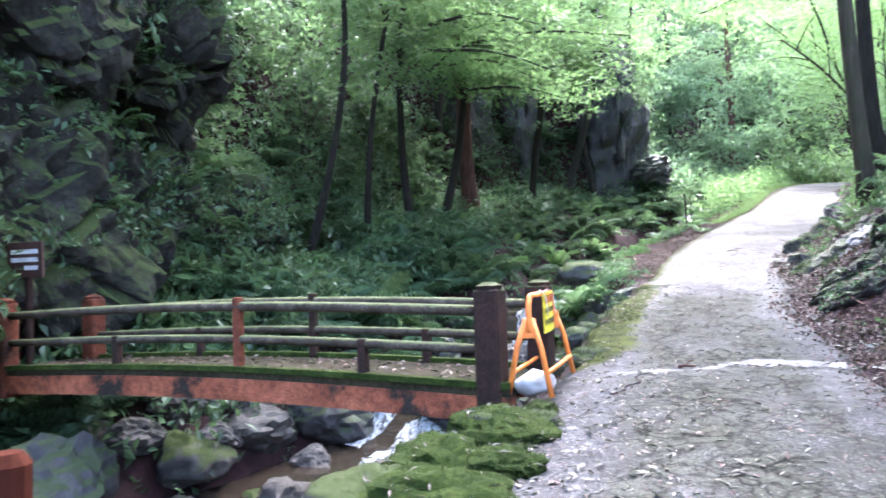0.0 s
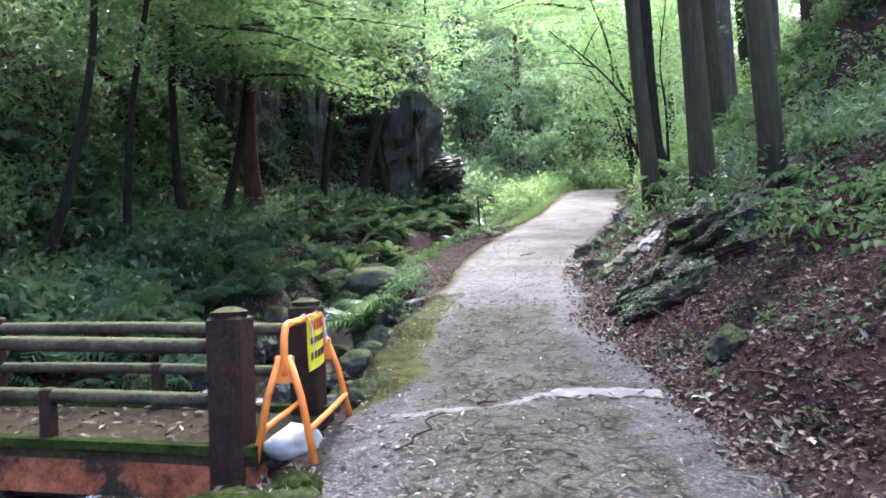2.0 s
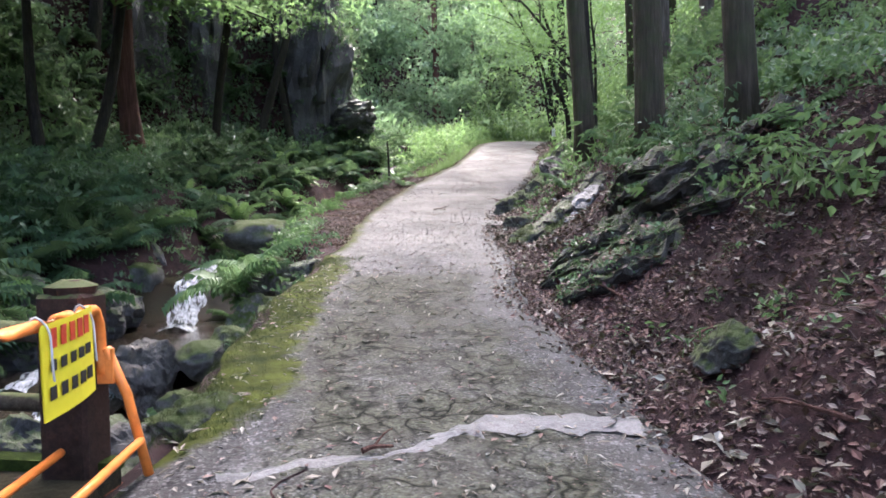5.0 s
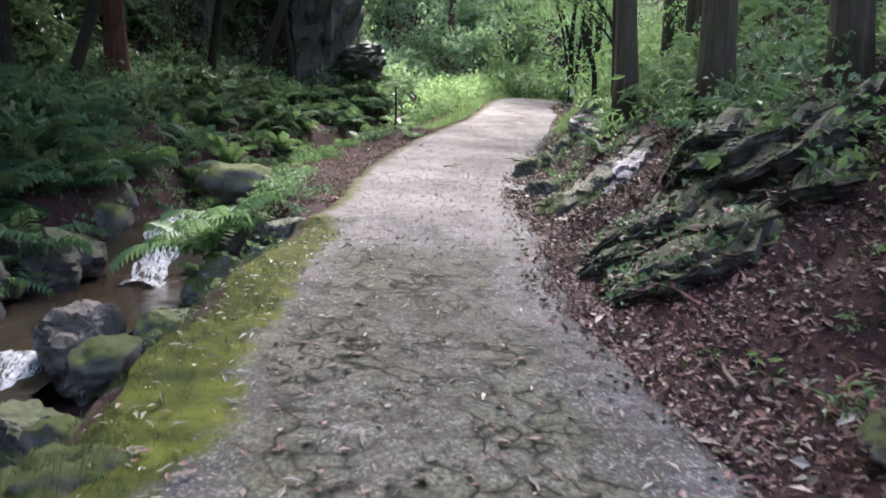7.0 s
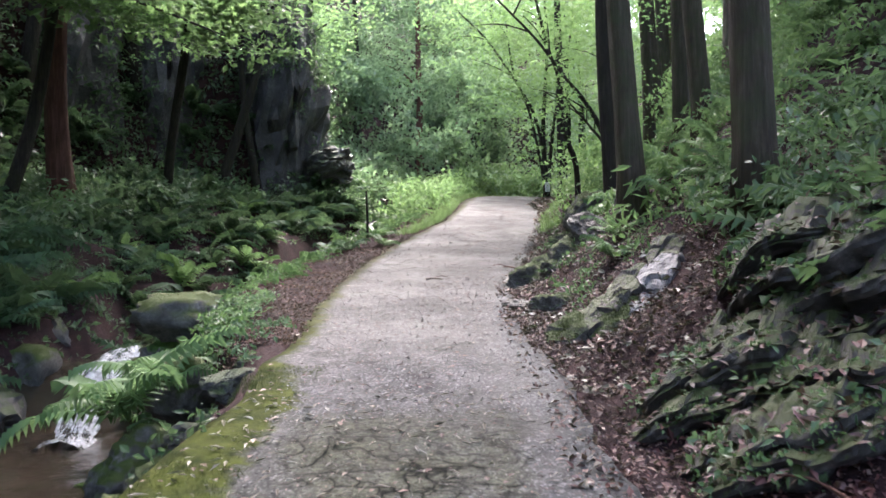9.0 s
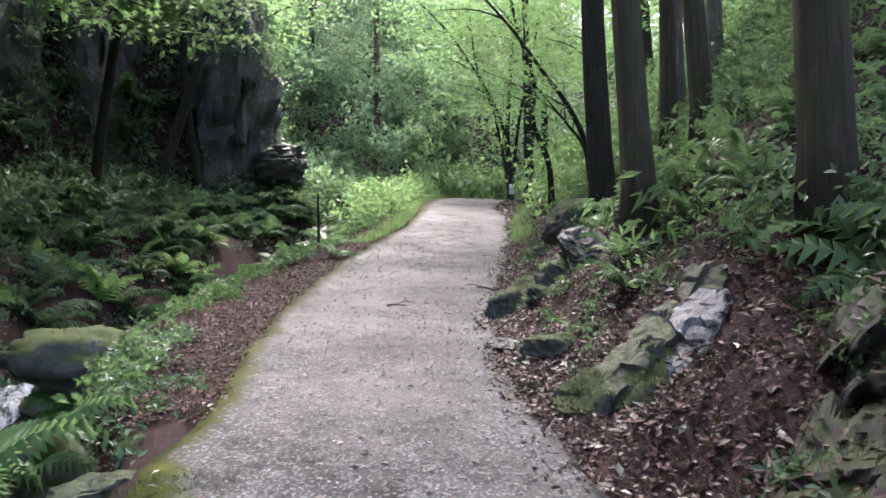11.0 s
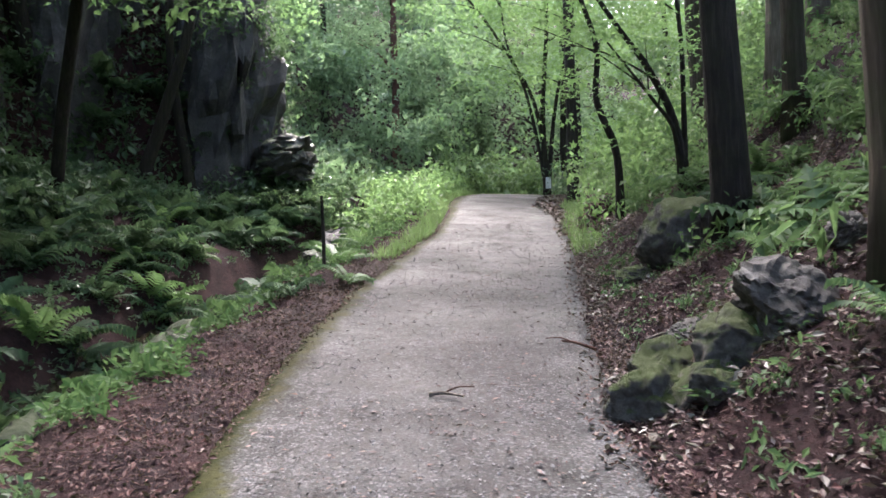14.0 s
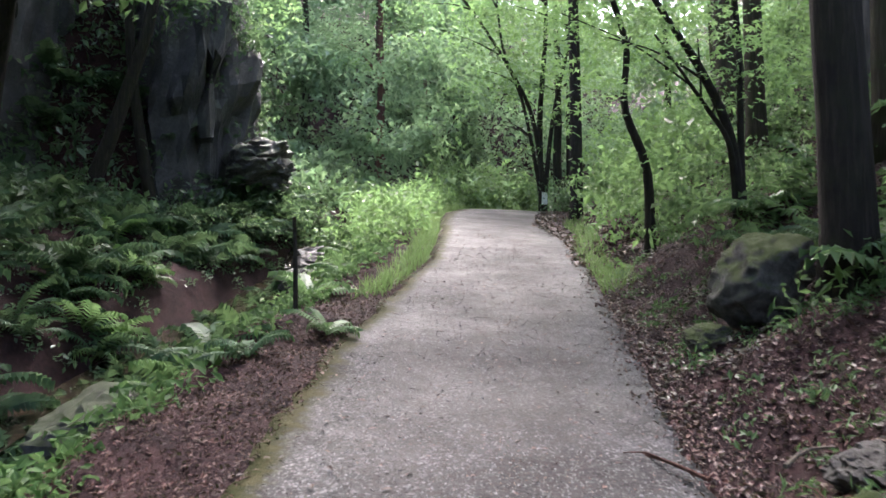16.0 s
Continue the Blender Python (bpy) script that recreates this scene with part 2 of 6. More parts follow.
def road_material():
    m, n, l, bsdf = material("wet_concrete")
    uv = n.new("ShaderNodeUVMap")
    uv.uv_map = "across_along"
    s = n.new("ShaderNodeSeparateXYZ")
    l.new(uv.outputs["UV"], s.inputs["Vector"])
    broad, mid, fine = noise_tex(n, l, 0.9, 6, 0.6), noise_tex(n, l, 5, 8, 0.7), noise_tex(n, l, 45, 6, 0.7)
    c = ramp(n, l, mid, [(0.3, (0.02, 0.02, 0.0195)), (0.5, (0.037, 0.037, 0.036)), (0.7, (0.066, 0.066, 0.064))])
    c = mixed(n, l, 0.75, c, ramp(n, l, fine, [(0.3, (0.4, 0.4, 0.4)), (0.6, (1.2, 1.2, 1.2))]), "MULTIPLY")
    # stone chips that show in the worn surface
    tc = n.new("ShaderNodeTexCoord")
    v = n.new("ShaderNodeTexVoronoi")
    v.inputs["Scale"].default_value = 80
    l.new(tc.outputs["Object"], v.inputs["Vector"])
    chips = ramp(n, l, v.outputs["Color"], [(0.62, (0, 0, 0)), (0.8, (1, 1, 1))])
    c = mixed(n, l, chips, c, (0.125, 0.122, 0.119))
    v2 = n.new("ShaderNodeTexVoronoi")
    v2.inputs["Scale"].default_value = 55
    l.new(tc.outputs["Object"], v2.inputs["Vector"])
    c = mixed(n, l, ramp(n, l, v2.outputs["Color"], [(0.2, (1, 1, 1)), (0.32, (0, 0, 0))]), c, (0.035, 0.03, 0.03))
    stain = noise_tex(n, l, 2.4, 10, 0.75)
    c = mixed(n, l, 0.85, c, ramp(n, l, stain, [(0.34, (0.22, 0.21, 0.2)), (0.5, (0.95, 0.95, 0.95)), (0.66, (1.65, 1.65, 1.68))]), "MULTIPLY")
    v3 = n.new("ShaderNodeTexVoronoi")
    v3.inputs["Scale"].default_value = 24
    l.new(tc.outputs["Object"], v3.inputs["Vector"])
    pits = ramp(n, l, v3.outputs["Distance"], [(0.06, (0, 0, 0)), (0.2, (1, 1, 1))])
    c = mixed(n, l, 0.6, c, pits, "MULTIPLY")
    # green film on the older slab and along the left rim
    edge_y = n.new("ShaderNodeMath")
    edge_y.operation = "MULTIPLY_ADD"
    edge_y.inputs[1].default_value = 0.035
    l.new(broad, edge_y.inputs[0])
    l.new(s.outputs["Y"], edge_y.inputs[2])
    along = ramp(n, l, edge_y.outputs["Value"], [(0.0, (0.5, 0.5, 0.5)), (0.17, (1, 1, 1)), (0.296, (1, 1, 1)), (0.302, (0, 0, 0)), (1.0, (0, 0, 0))])
    film = mixed(n, l, 1.0, along, ramp(n, l, noise_tex(n, l, 1.8, 8, 0.7), [(0.36, (0.3, 0.3, 0.3)), (0.56, (1, 1, 1))]), "MULTIPLY")
    wob = n.new("ShaderNodeMath")
    wob.operation = "MULTIPLY_ADD"
    wob.inputs[1].default_value = 0.3
    l.new(stain, wob.inputs[0])
    l.new(s.outputs["X"], wob.inputs[2])
    film = mixed(n, l, 1.0, film, ramp(n, l, wob.outputs["Value"], [(0.34, (0, 0, 0)), (0.42, (1, 1, 1)), (0.92, (1, 1, 1)), (1.0, (0.12, 0.12, 0.12))]), "MULTIPLY")
    warp = n.new("ShaderNodeVectorMath")
    warp.operation = "ADD"
    wn_ = n.new("ShaderNodeTexNoise")
    wn_.inputs["Scale"].default_value = 3.0
    l.new(tc.outputs["Object"], wn_.inputs["Vector"])
    l.new(tc.outputs["Object"], warp.inputs[0])
    l.new(wn_.outputs["Color"], warp.inputs[1])
    v4 = n.new("ShaderNodeTexVoronoi")
    v4.feature = "DISTANCE_TO_EDGE"
    v4.inputs["Scale"].default_value = 3.4
    l.new(warp.outputs["Vector"], v4.inputs["Vector"])
    veins = ramp(n, l, v4.outputs["Distance"], [(0.0, (0.06, 0.06, 0.05)), (0.03, (0.18, 0.18, 0.16)), (0.06, (0.7, 0.7, 0.68)), (0.2, (1.15, 1.15, 1.15))])
    c = mixed(n, l, mixed(n, l, 1.0, film, (0.72, 0.72, 0.72), "MULTIPLY"), c, mixed(n, l, ramp(n, l, fine, [(0.35, (0, 0, 0)), (0.65, (1, 1, 1))]), (0.016, 0.017, 0.009), (0.1, 0.101, 0.066)))
    crazed = mixed(n, l, 1.0, film, ramp(n, l, noise_tex(n, l, 1.3, 4), [(0.3, (0.4, 0.4, 0.4)), (0.5, (1, 1, 1))]), "MULTIPLY")
    c = mixed(n, l, crazed, c, mixed(n, l, 1.0, c, veins, "MULTIPLY"))
    # trodden leaf crumbs, thickest along the crown of the newer slab
    crown = ramp(n, l, s.outputs["X"], [(0.05, (0.35, 0.35, 0.35)), (0.3, (1, 1, 1)), (0.7, (1, 1, 1)), (0.9, (0.2, 0.2, 0.2))])
    later = ramp(n, l, s.outputs["Y"], [(0.3, (0.15, 0.15, 0.15)), (0.4, (1, 1, 1))])
    crumbs = ramp(n, l, noise_tex(n, l, 21, 10, 0.8), [(0.47, (0, 0, 0)), (0.56, (0.9, 0.9, 0.9))])
    crumbs = mixed(n, l, 1.0, mixed(n, l, 1.0, crumbs, crown, "MULTIPLY"), later, "MULTIPLY")
    c = mixed(n, l, crumbs, c, (0.032, 0.026, 0.023))
    rim = n.new("ShaderNodeMath")
    rim.operation = "MULTIPLY_ADD"
    rim.inputs[1].default_value = -0.22
    l.new(mid, rim.inputs[0])
    l.new(s.outputs["X"], rim.inputs[2])
    wide = ramp(n, l, s.outputs["Y"], [(0.0, (0, 0, 0)), (0.19, (0.0, 0.0, 0.0)), (0.21, (0.22, 0.22, 0.22)), (0.285, (0.2, 0.2, 0.2)), (0.31, (0.08, 0.08, 0.08)), (1.0, (0.08, 0.08, 0.08))])
    reach = n.new("ShaderNodeMath")
    reach.operation = "SUBTRACT"
    l.new(rim.outputs["Value"], reach.inputs[0])
    l.new(wide, reach.inputs[1])
    shift = n.new("ShaderNodeMath")
    shift.inputs[1].default_value = 0.15
    l.new(reach.outputs["Value"], shift.inputs[0])
    edge = ramp(n, l, shift.outputs["Value"], [(0.0, (1, 1, 1)), (0.05, (0, 0, 0))])
    c = mixed(n, l, edge, c, mixed(n, l, ramp(n, l, mid, [(0.35, (0, 0, 0)), (0.65, (1, 1, 1))]), (0.01, 0.016, 0.002), mixed(n, l, later, (0.058, 0.07, 0.008), (0.055, 0.05, 0.024))))
    l.new(c, bsdf.inputs["Base Color"])
    grown = mixed(n, l, 1.0, film, edge, "LIGHTEN")
    l.new(mixed(n, l, grown, ramp(n, l, broad, [(0.35, (0.5, 0.5, 0.5)), (0.65, (0.78, 0.78, 0.78))]), (0.85, 0.85, 0.85)), bsdf.inputs["Roughness"])
    l.new(mixed(n, l, grown, (0.13, 0.13, 0.13), (0.08, 0.08, 0.08)), bsdf.inputs["Specular IOR Level"])
    bumped(n, l, bsdf, mixed(n, l, 0.35, mixed(n, l, 0.5, mid, fine), pits), 1.0, 0.022)
    return m


def water_material():
    m, n, l, bsdf = material("stream_water")
    l.new(mixed(n, l, noise_tex(n, l, 1.5), (0.012, 0.01, 0.007), (0.035, 0.026, 0.018)), bsdf.inputs["Base Color"])
    bsdf.inputs["Roughness"].default_value = 0.08
    bsdf.inputs["IOR"].default_value = 1.33
    bumped(n, l, bsdf, noise_tex(n, l, 7, 4), 0.5, 0.03)
    return m


def foam_material():
    m, n, l, bsdf = material("white_water")
    tc = n.new("ShaderNodeTexCoord")
    mp = n.new("ShaderNodeMapping")
    mp.inputs["Scale"].default_value = (3.2, 0.8, 1.0)
    l.new(tc.outputs["Object"], mp.inputs["Vector"])
    streak = n.new("ShaderNodeTexNoise")
    streak.inputs["Scale"].default_value, streak.inputs["Detail"].default_value, streak.inputs["Roughness"].default_value = 4.0, 8, 0.75
    l.new(mp.outputs["Vector"], streak.inputs["Vector"])
    f = noise_tex(n, l, 11, 8, 0.75)
    l.new(ramp(n, l, f, [(0.35, (0.12, 0.135, 0.14)), (0.62, (0.5, 0.525, 0.54))]), bsdf.inputs["Base Color"])
    bsdf.inputs["Roughness"].default_value = 0.25
    bumped(n, l, bsdf, f, 1.0, 0.06)
    clear = n.new("ShaderNodeBsdfTransparent")
    mix = n.new("ShaderNodeMixShader")
    l.new(ramp(n, l, streak.outputs["Fac"], [(0.36, (0, 0, 0)), (0.52, (1, 1, 1))]), mix.inputs["Fac"])
    l.new(clear.outputs["BSDF"], mix.inputs[1])
    l.new(bsdf.outputs["BSDF"], mix.inputs[2])
    l.new(mix.outputs["Shader"], n["Material Output"].inputs["Surface"])
    return m


concrete, water_mat, foam = road_material(), water_material(), foam_material()

# ---- the lie of the land ----
rng = np.random.default_rng(5)


def smooth_line(points, soft=0.7):
    ys, vs = np.array([p[0] for p in points], float), np.array([p[1] for p in points], float)
    return lambda y: sum(np.interp(np.asarray(y, float) + k * soft, ys, vs) for k in (-1, -0.5, 0, 0.5, 1)) / 5


road_z = smooth_line([(-30, -2.4), (-8, -0.6), (0, 0.13), (3, 0.36), (6.3, 0.6), (11, 1.15), (16, 1.75), (19.6, 2.28), (26, 3.4), (37, 5.1), (50, 6.2), (90, 12)])
left_x = smooth_line([(-30, -3), (-6, -1.6), (0, -0.9), (4, -0.45), (6, -0.2), (7.3, 0), (8, 0.1), (9.6, 0.36), (11, 0.77), (12.7, 1.15), (14, 1.35), (16, 1.8), (18, 2.45), (19, 2.75), (20.4, 3.3), (22.5, 4.25), (24.6, 5.25), (28, 6.4), (32, 7.6), (35, 8.7), (38, 10.4), (41, 13.0), (46, 18), (90, 60)], 0.4)
right_x = smooth_line([(-30, 1), (-6, 1.5), (0, 1.95), (6.3, 2.12), (7.8, 2.3), (9.8, 2.42), (11, 2.8), (12, 2.95), (13.6, 3.35), (15, 3.75), (16, 4.1), (17.4, 4.75), (18.5, 5.15), (20, 5.85), (22, 6.7), (23, 7.15), (25.2, 7.94), (27.5, 9.1), (31, 10.5), (36, 13.5), (40, 17), (46, 24), (90, 68)], 0.4)
stream_x = smooth_line([(-30, -12), (-6, -6), (2, -4.8), (6, -3.4), (10, -2.8), (12, -1.9), (14, -1.55), (16.3, -1.25), (17.5, -1.05), (21, -0.5), (25, 1.0), (29, 3.0), (32, 4.7), (36, 6.2), (42, 9), (60, 22), (90, 40)])
stream_z = smooth_line([(-30, -5), (-6, -2.3), (2, -1.45), (6, -1.1), (9, -0.9), (10.4, -0.8), (11.6, -0.25), (12.6, -0.03), (16.3, 0.0), (17.0, 0.72), (21, 1.0), (25, 1.7), (29, 2.5), (31.5, 3.0), (32.3, 3.6), (36, 4.0), (42, 4.9), (90, 11)], 0.25)
drop_w = smooth_line([(-30, 2.0), (5, 1.4), (6.5, 0.55), (13, 0.55), (15, 1.2), (40, 1.5)])
stream_w = smooth_line([(-30, 1.2), (1, 1.4), (7, 1.6), (10, 0.8), (12, 0.6), (14, 1.0), (16, 0.9), (17.4, 0.4), (18.5, 0.18), (28, 0.18), (32, 0.7), (42, 0.7), (90, 0.7)])
wall_x = smooth_line([(-30, -18), (-4, -12), (4, -8.5), (8, -7), (14, -6.3), (20, -5.8), (26, -4.6), (30, -2), (33, 2.2), (35, 3.2), (37, 2.0), (40, -3), (46, -16), (90, -60)], 0.6)
bank_k = smooth_line([(-30, 0.6), (4, 0.6), (7, 0.65), (9, 0.75), (11, 0.72), (12.2, 0.55), (13.5, 0.72), (15, 0.75), (17, 0.6), (20, 0.55), (24, 0.75), (36, 0.7), (90, 0.5)])
verge_w = smooth_line([(-30, 1.2), (3, 0.5), (5, 0.35), (6.5, 0.05), (12, 0.05), (13.3, 0.55), (15, 0.95), (20, 0.9), (26, 0.9), (32, 2.0), (90, 3)])


def lattice(ix, iy, seed):
    h = (ix.astype(np.int64) * 374761393 + iy.astype(np.int64) * 668265263 + seed * 144269) & 0x7FFFFFFF
    h = ((h ^ (h >> 13)) * 1274126177) & 0x7FFFFFFF
    return ((h ^ (h >> 16)) & 0xFFFF) / 65535.0


def rough2(x, y, size, seed=1):
    """Smooth value noise from -1 to 1."""
    x, y = np.asarray(x, float) / size, np.asarray(y, float) / size
    ix, iy = np.floor(x), np.floor(y)
    fx, fy = x - ix, y - iy
    fx, fy = fx * fx * (3 - 2 * fx), fy * fy * (3 - 2 * fy)
    a, b = lattice(ix, iy, seed), lattice(ix + 1, iy, seed)
    c, d = lattice(ix, iy + 1, seed), lattice(ix + 1, iy + 1, seed)
    return 2 * ((a * (1 - fx) + b * fx) * (1 - fy) + (c * (1 - fx) + d * fx) * fy) - 1


def ramped(v, a, b):
    t = np.clip((v - a) / (b - a), 0, 1)
    return t * t * (3 - 2 * t)


def land(x, y, flat=False):
    """Height of the ground; flat: without its small unevenness."""
    x, y = np.asarray(x, float), np.asarray(y, float)
    zr, xl, xr = road_z(y), left_x(y), right_x(y)
    xs, zs, ws, xw = stream_x(y), stream_z(y), stream_w(y), wall_x(y)
    xw = np.minimum(xw, xs - ws - 0.4)
    # right bank
    u = np.clip(x - xr, 0, None)
    k = bank_k(y)
    rise = 0.22 * np.clip(u, 0, 0.5) + k * np.clip(u - 0.4, 0, 2.2) + (0.6 + 0.3 * ramped(y, 12, 15)) * np.clip(u - 2.6, 0, 14) + 0.3 * np.clip(u - 16.6, 0, 60)
    bumpy = rough2(x, y, 1.3, 3) * 0.18 + rough2(x, y, 0.45, 4) * 0.09 + rough2(x, y, 0.17, 5) * 0.035 + rough2(x, y, 5, 6) * 0.4 * np.clip(u / 4, 0, 1)
    rise = rise - 0.3 * np.exp(-((x - 3.6) / 0.8) ** 2 - ((y - 9.6) / 1.3) ** 2)
    right = zr + rise + bumpy * np.clip(u / 0.6, 0, 1)
    # left: verge, drop to the stream, bed, far floor, hillside
    ul = np.clip(xl - x, 0, None)
    gap = np.maximum(xl - (xs + ws), 0.3)
    w = np.minimum(verge_w(y), gap * 0.8)
    bed = zs - 0.25
    drop = ramped(ul, w, np.minimum(gap, w + drop_w(y)))
    near = zr - 0.05 * ul + (bed - zr) * drop
    v = np.clip(xs - ws - x, 0, None)
    floor_rise = bed + 0.6 * ramped(v, 0, 0.7) + 0.3 * np.clip(v, 0, 40)
    h = np.clip(xw - x, 0, None)
    hill = floor_rise + 1.9 * np.clip(h, 0, 4.2) + 0.55 * np.clip(h - 4.2, 0, 40)
    bumpl = rough2(x, y, 2.2, 7) * 0.3 + rough2(x, y, 0.8, 8) * 0.16 + rough2(x, y, 0.3, 9) * 0.07
    left = np.where(x > xs - ws, near, hill + bumpl * (np.clip(v / 1.5, 0, 1) + np.clip(h, 0, 1.5)))
    left = left + (rough2(x, y, 0.5, 10) * 0.06 + rough2(x, y, 0.2, 11) * 0.03) * np.clip(ul / 0.4, 0, 1)
    z = np.where(x > xr, right, np.where(x < xl, left, zr))
    # the hill that closes the valley far ahead, and the slope behind
    far = np.clip(y - 48, 0, 60)
    z = z + 0.42 * far * ramped(y, 48, 60) + rough2(x, y, 9, 12) * 1.2 * ramped(y, 44, 56)
    return z


def finish(name, verts, faces, mat, parent=None, smooth=False):
    me = bpy.data.meshes.new(name)
    verts, faces = np.asarray(verts, np.float32), np.asarray(faces, np.int32)
    me.vertices.add(len(verts))
    me.vertices.foreach_set("co", verts.ravel())
    k = faces.shape[1]
    me.loops.add(faces.size)
    me.loops.foreach_set("vertex_index", faces.ravel())
    me.polygons.add(len(faces))
    me.polygons.foreach_set("loop_start", np.arange(0, faces.size, k, dtype=np.int32))
    me.polygons.foreach_set("loop_total", np.full(len(faces), k, np.int32))
    me.polygons.foreach_set("use_smooth", np.full(len(faces), smooth))
    me.update(calc_edges=True)
    me.materials.append(mat)
    ob = new(name, me)
    if parent:
        ob.parent = parent
    return ob


def grid_faces(nx, ny):
    i = np.arange(nx - 1)[None, :] + np.arange(ny - 1)[:, None] * nx
    return np.stack([i, i + 1, i + 1 + nx, i + nx], -1).reshape(-1, 4)


def steps(*stretches):
    return np.unique(np.concatenate([np.arange(a, b, s) for a, b, s in stretches]).round(3))


gx = steps((-70, -16, 2.0), (-16, -7, 0.35), (-7, 9, 0.13), (9, 18, 0.35), (18, 90, 2.0))
gy = steps((-40, -4, 1.2), (-4, 2, 0.25), (2, 24, 0.13), (24, 40, 0.22), (40, 60, 0.7), (60, 120, 2.5))
X, Y = np.meshgrid(gx, gy)
Z = land(X, Y)
inside = (X > left_x(Y) + 0.05) & (X < right_x(Y) - 0.05)
Z = np.where(inside, Z - 0.12, Z)
ground = tagged(finish("ground", np.stack([X, Y, Z], -1).reshape(-1, 3), grid_faces(len(gx), len(gy)), soil, smooth=True), "damp brown forest soil with leaf litter", "ground", kind="structure")

# the concrete track
ry = steps((-30, -2, 0.5), (-2, 26, 0.12), (26, 60, 0.4))
ru = np.linspace(0, 1, 25)
RY, RU = np.meshgrid(ry, ru, indexing="ij")
jag = rough2(RY, RY * 0, 0.7, 20) * 0.06 + rough2(RY, RY * 0, 0.25, 21) * 0.03
jag2 = rough2(RY, RY * 0, 0.6, 22) * 0.07 + rough2(RY, RY * 0, 0.22, 23) * 0.04
RX = (left_x(RY) + jag) * (1 - RU) + (right_x(RY) + jag2) * RU
RZ = road_z(RY) + 0.02 + rough2(RX, RY, 0.9, 24) * 0.012 + rough2(RX, RY, 0.3, 25) * 0.006 + 0.015 * np.sin(np.pi * RU)
rim = (RU == 0) | (RU == 1)
RZ = np.where(rim, RZ - 0.015, RZ)
top = np.stack([RX, RY, RZ], -1)
skirt_l = top[:, :1] + np.array([-0.02, 0, -0.22])
skirt_r = top[:, -1:] + np.array([0.02, 0, -0.22])
full = np.concatenate([skirt_l, top, skirt_r], 1)
road = tagged(finish("road", full.reshape(-1, 3), grid_faces(full.shape[1], full.shape[0])[:, :], concrete, smooth=True), "wet worn grey concrete track with mossy rim", "road", kind="structure")
uvl = road.data.uv_layers.new(name="across_along")
uu = np.concatenate([[0], ru, [1]])
UVS = np.stack(np.broadcast_arrays(uu[None, :], ((ry + 2) / 45)[:, None]), -1).reshape(-1, 2)
li = np.empty(len(road.data.loops), np.int32)
road.data.loops.foreach_get("vertex_index", li)
uvl.data.foreach_set("uv", UVS[li].astype(np.float32).ravel())

# the stream
sy = steps((-25, 40, 0.1))
su = np.linspace(-1, 1, 19)
SY, SU = np.meshgrid(sy, su, indexing="ij")
SX = stream_x(SY) + SU * (stream_w(SY) * 1.1 + 0.1)
SZ = stream_z(SY) + rough2(SX, SY, 0.35, 30) * 0.025
stream = tagged(finish("water", np.stack([SX, SY, SZ], -1).reshape(-1, 3), grid_faces(len(su), len(sy)), water_mat, smooth=True), "shallow clear brown stream water over stones", "water", kind="structure")


# ---- builders ----
def part(name, arrays, mat, parent=None, label="", smooth=False):
    """Links arrays (vertices, faces) as one mesh, under a thing or a part."""
    ob = finish(name, arrays[0], arrays[1], mat, parent, smooth)
    return tagged(ob, label)


def root(name, place=(0, 0, 0), turn=0.0):
    e = new(name)
    e.matrix_basis = pose(*place, 0, 0, turn)
    e.empty_display_size = 0.2
    return e


def join(*many):
    vs, fs, n = [], [], 0
    for v, f in many:
        vs.append(np.asarray(v, float))
        fs.append(np.asarray(f) + n)
        n += len(v)
    return np.concatenate(vs), np.concatenate(fs)


def tube(points, radii, sides=10, gnarl=0.0, seed=0):
    """A tapered tube along points, closed at both ends."""
    p = np.asarray(points, float)
    radii = np.broadcast_to(np.asarray(radii, float), (len(p),))
    d = np.gradient(p, axis=0)
    d /= np.linalg.norm(d, axis=1)[:, None]
    ref = np.array([1.0, 0, 0]) if abs(d[0][0]) < 0.8 else np.array([0, 1.0, 0])
    a = np.cross(d, ref)
    a /= np.linalg.norm(a, axis=1)[:, None]
    b = np.cross(d, a)
    t = np.linspace(0, 2 * np.pi, sides, endpoint=False)
    r = radii[:, None] * (1 + gnarl * rough2(t[None, :] * 3 + seed, np.arange(len(p))[:, None] * 0.35, 1.0, 40 + seed))
    ring = p[:, None] + r[..., None] * (np.cos(t)[None, :, None] * a[:, None] + np.sin(t)[None, :, None] * b[:, None])
    v = np.concatenate([ring.reshape(-1, 3), p[:1], p[-1:]])
    n, m = len(p), sides
    i = np.arange(n - 1)[:, None] * m + np.arange(m)[None, :]
    j = np.arange(n - 1)[:, None] * m + (np.arange(m)[None, :] + 1) % m
    f = np.stack([i, j, j + m, i + m], -1).reshape(-1, 4)
    k = np.arange(m)
    # caps as quads with their centre, two sides at a time
    lo = np.stack([np.full(m // 2, n * m), (k[::2] + 2) % m, k[::2] + 1, k[::2]], -1)
    hi = np.stack([np.full(m // 2, n * m + 1), (n - 1) * m + k[::2], (n - 1) * m + k[::2] + 1, (n - 1) * m + (k[::2] + 2) % m], -1)
    return v, np.concatenate([f, lo, hi])


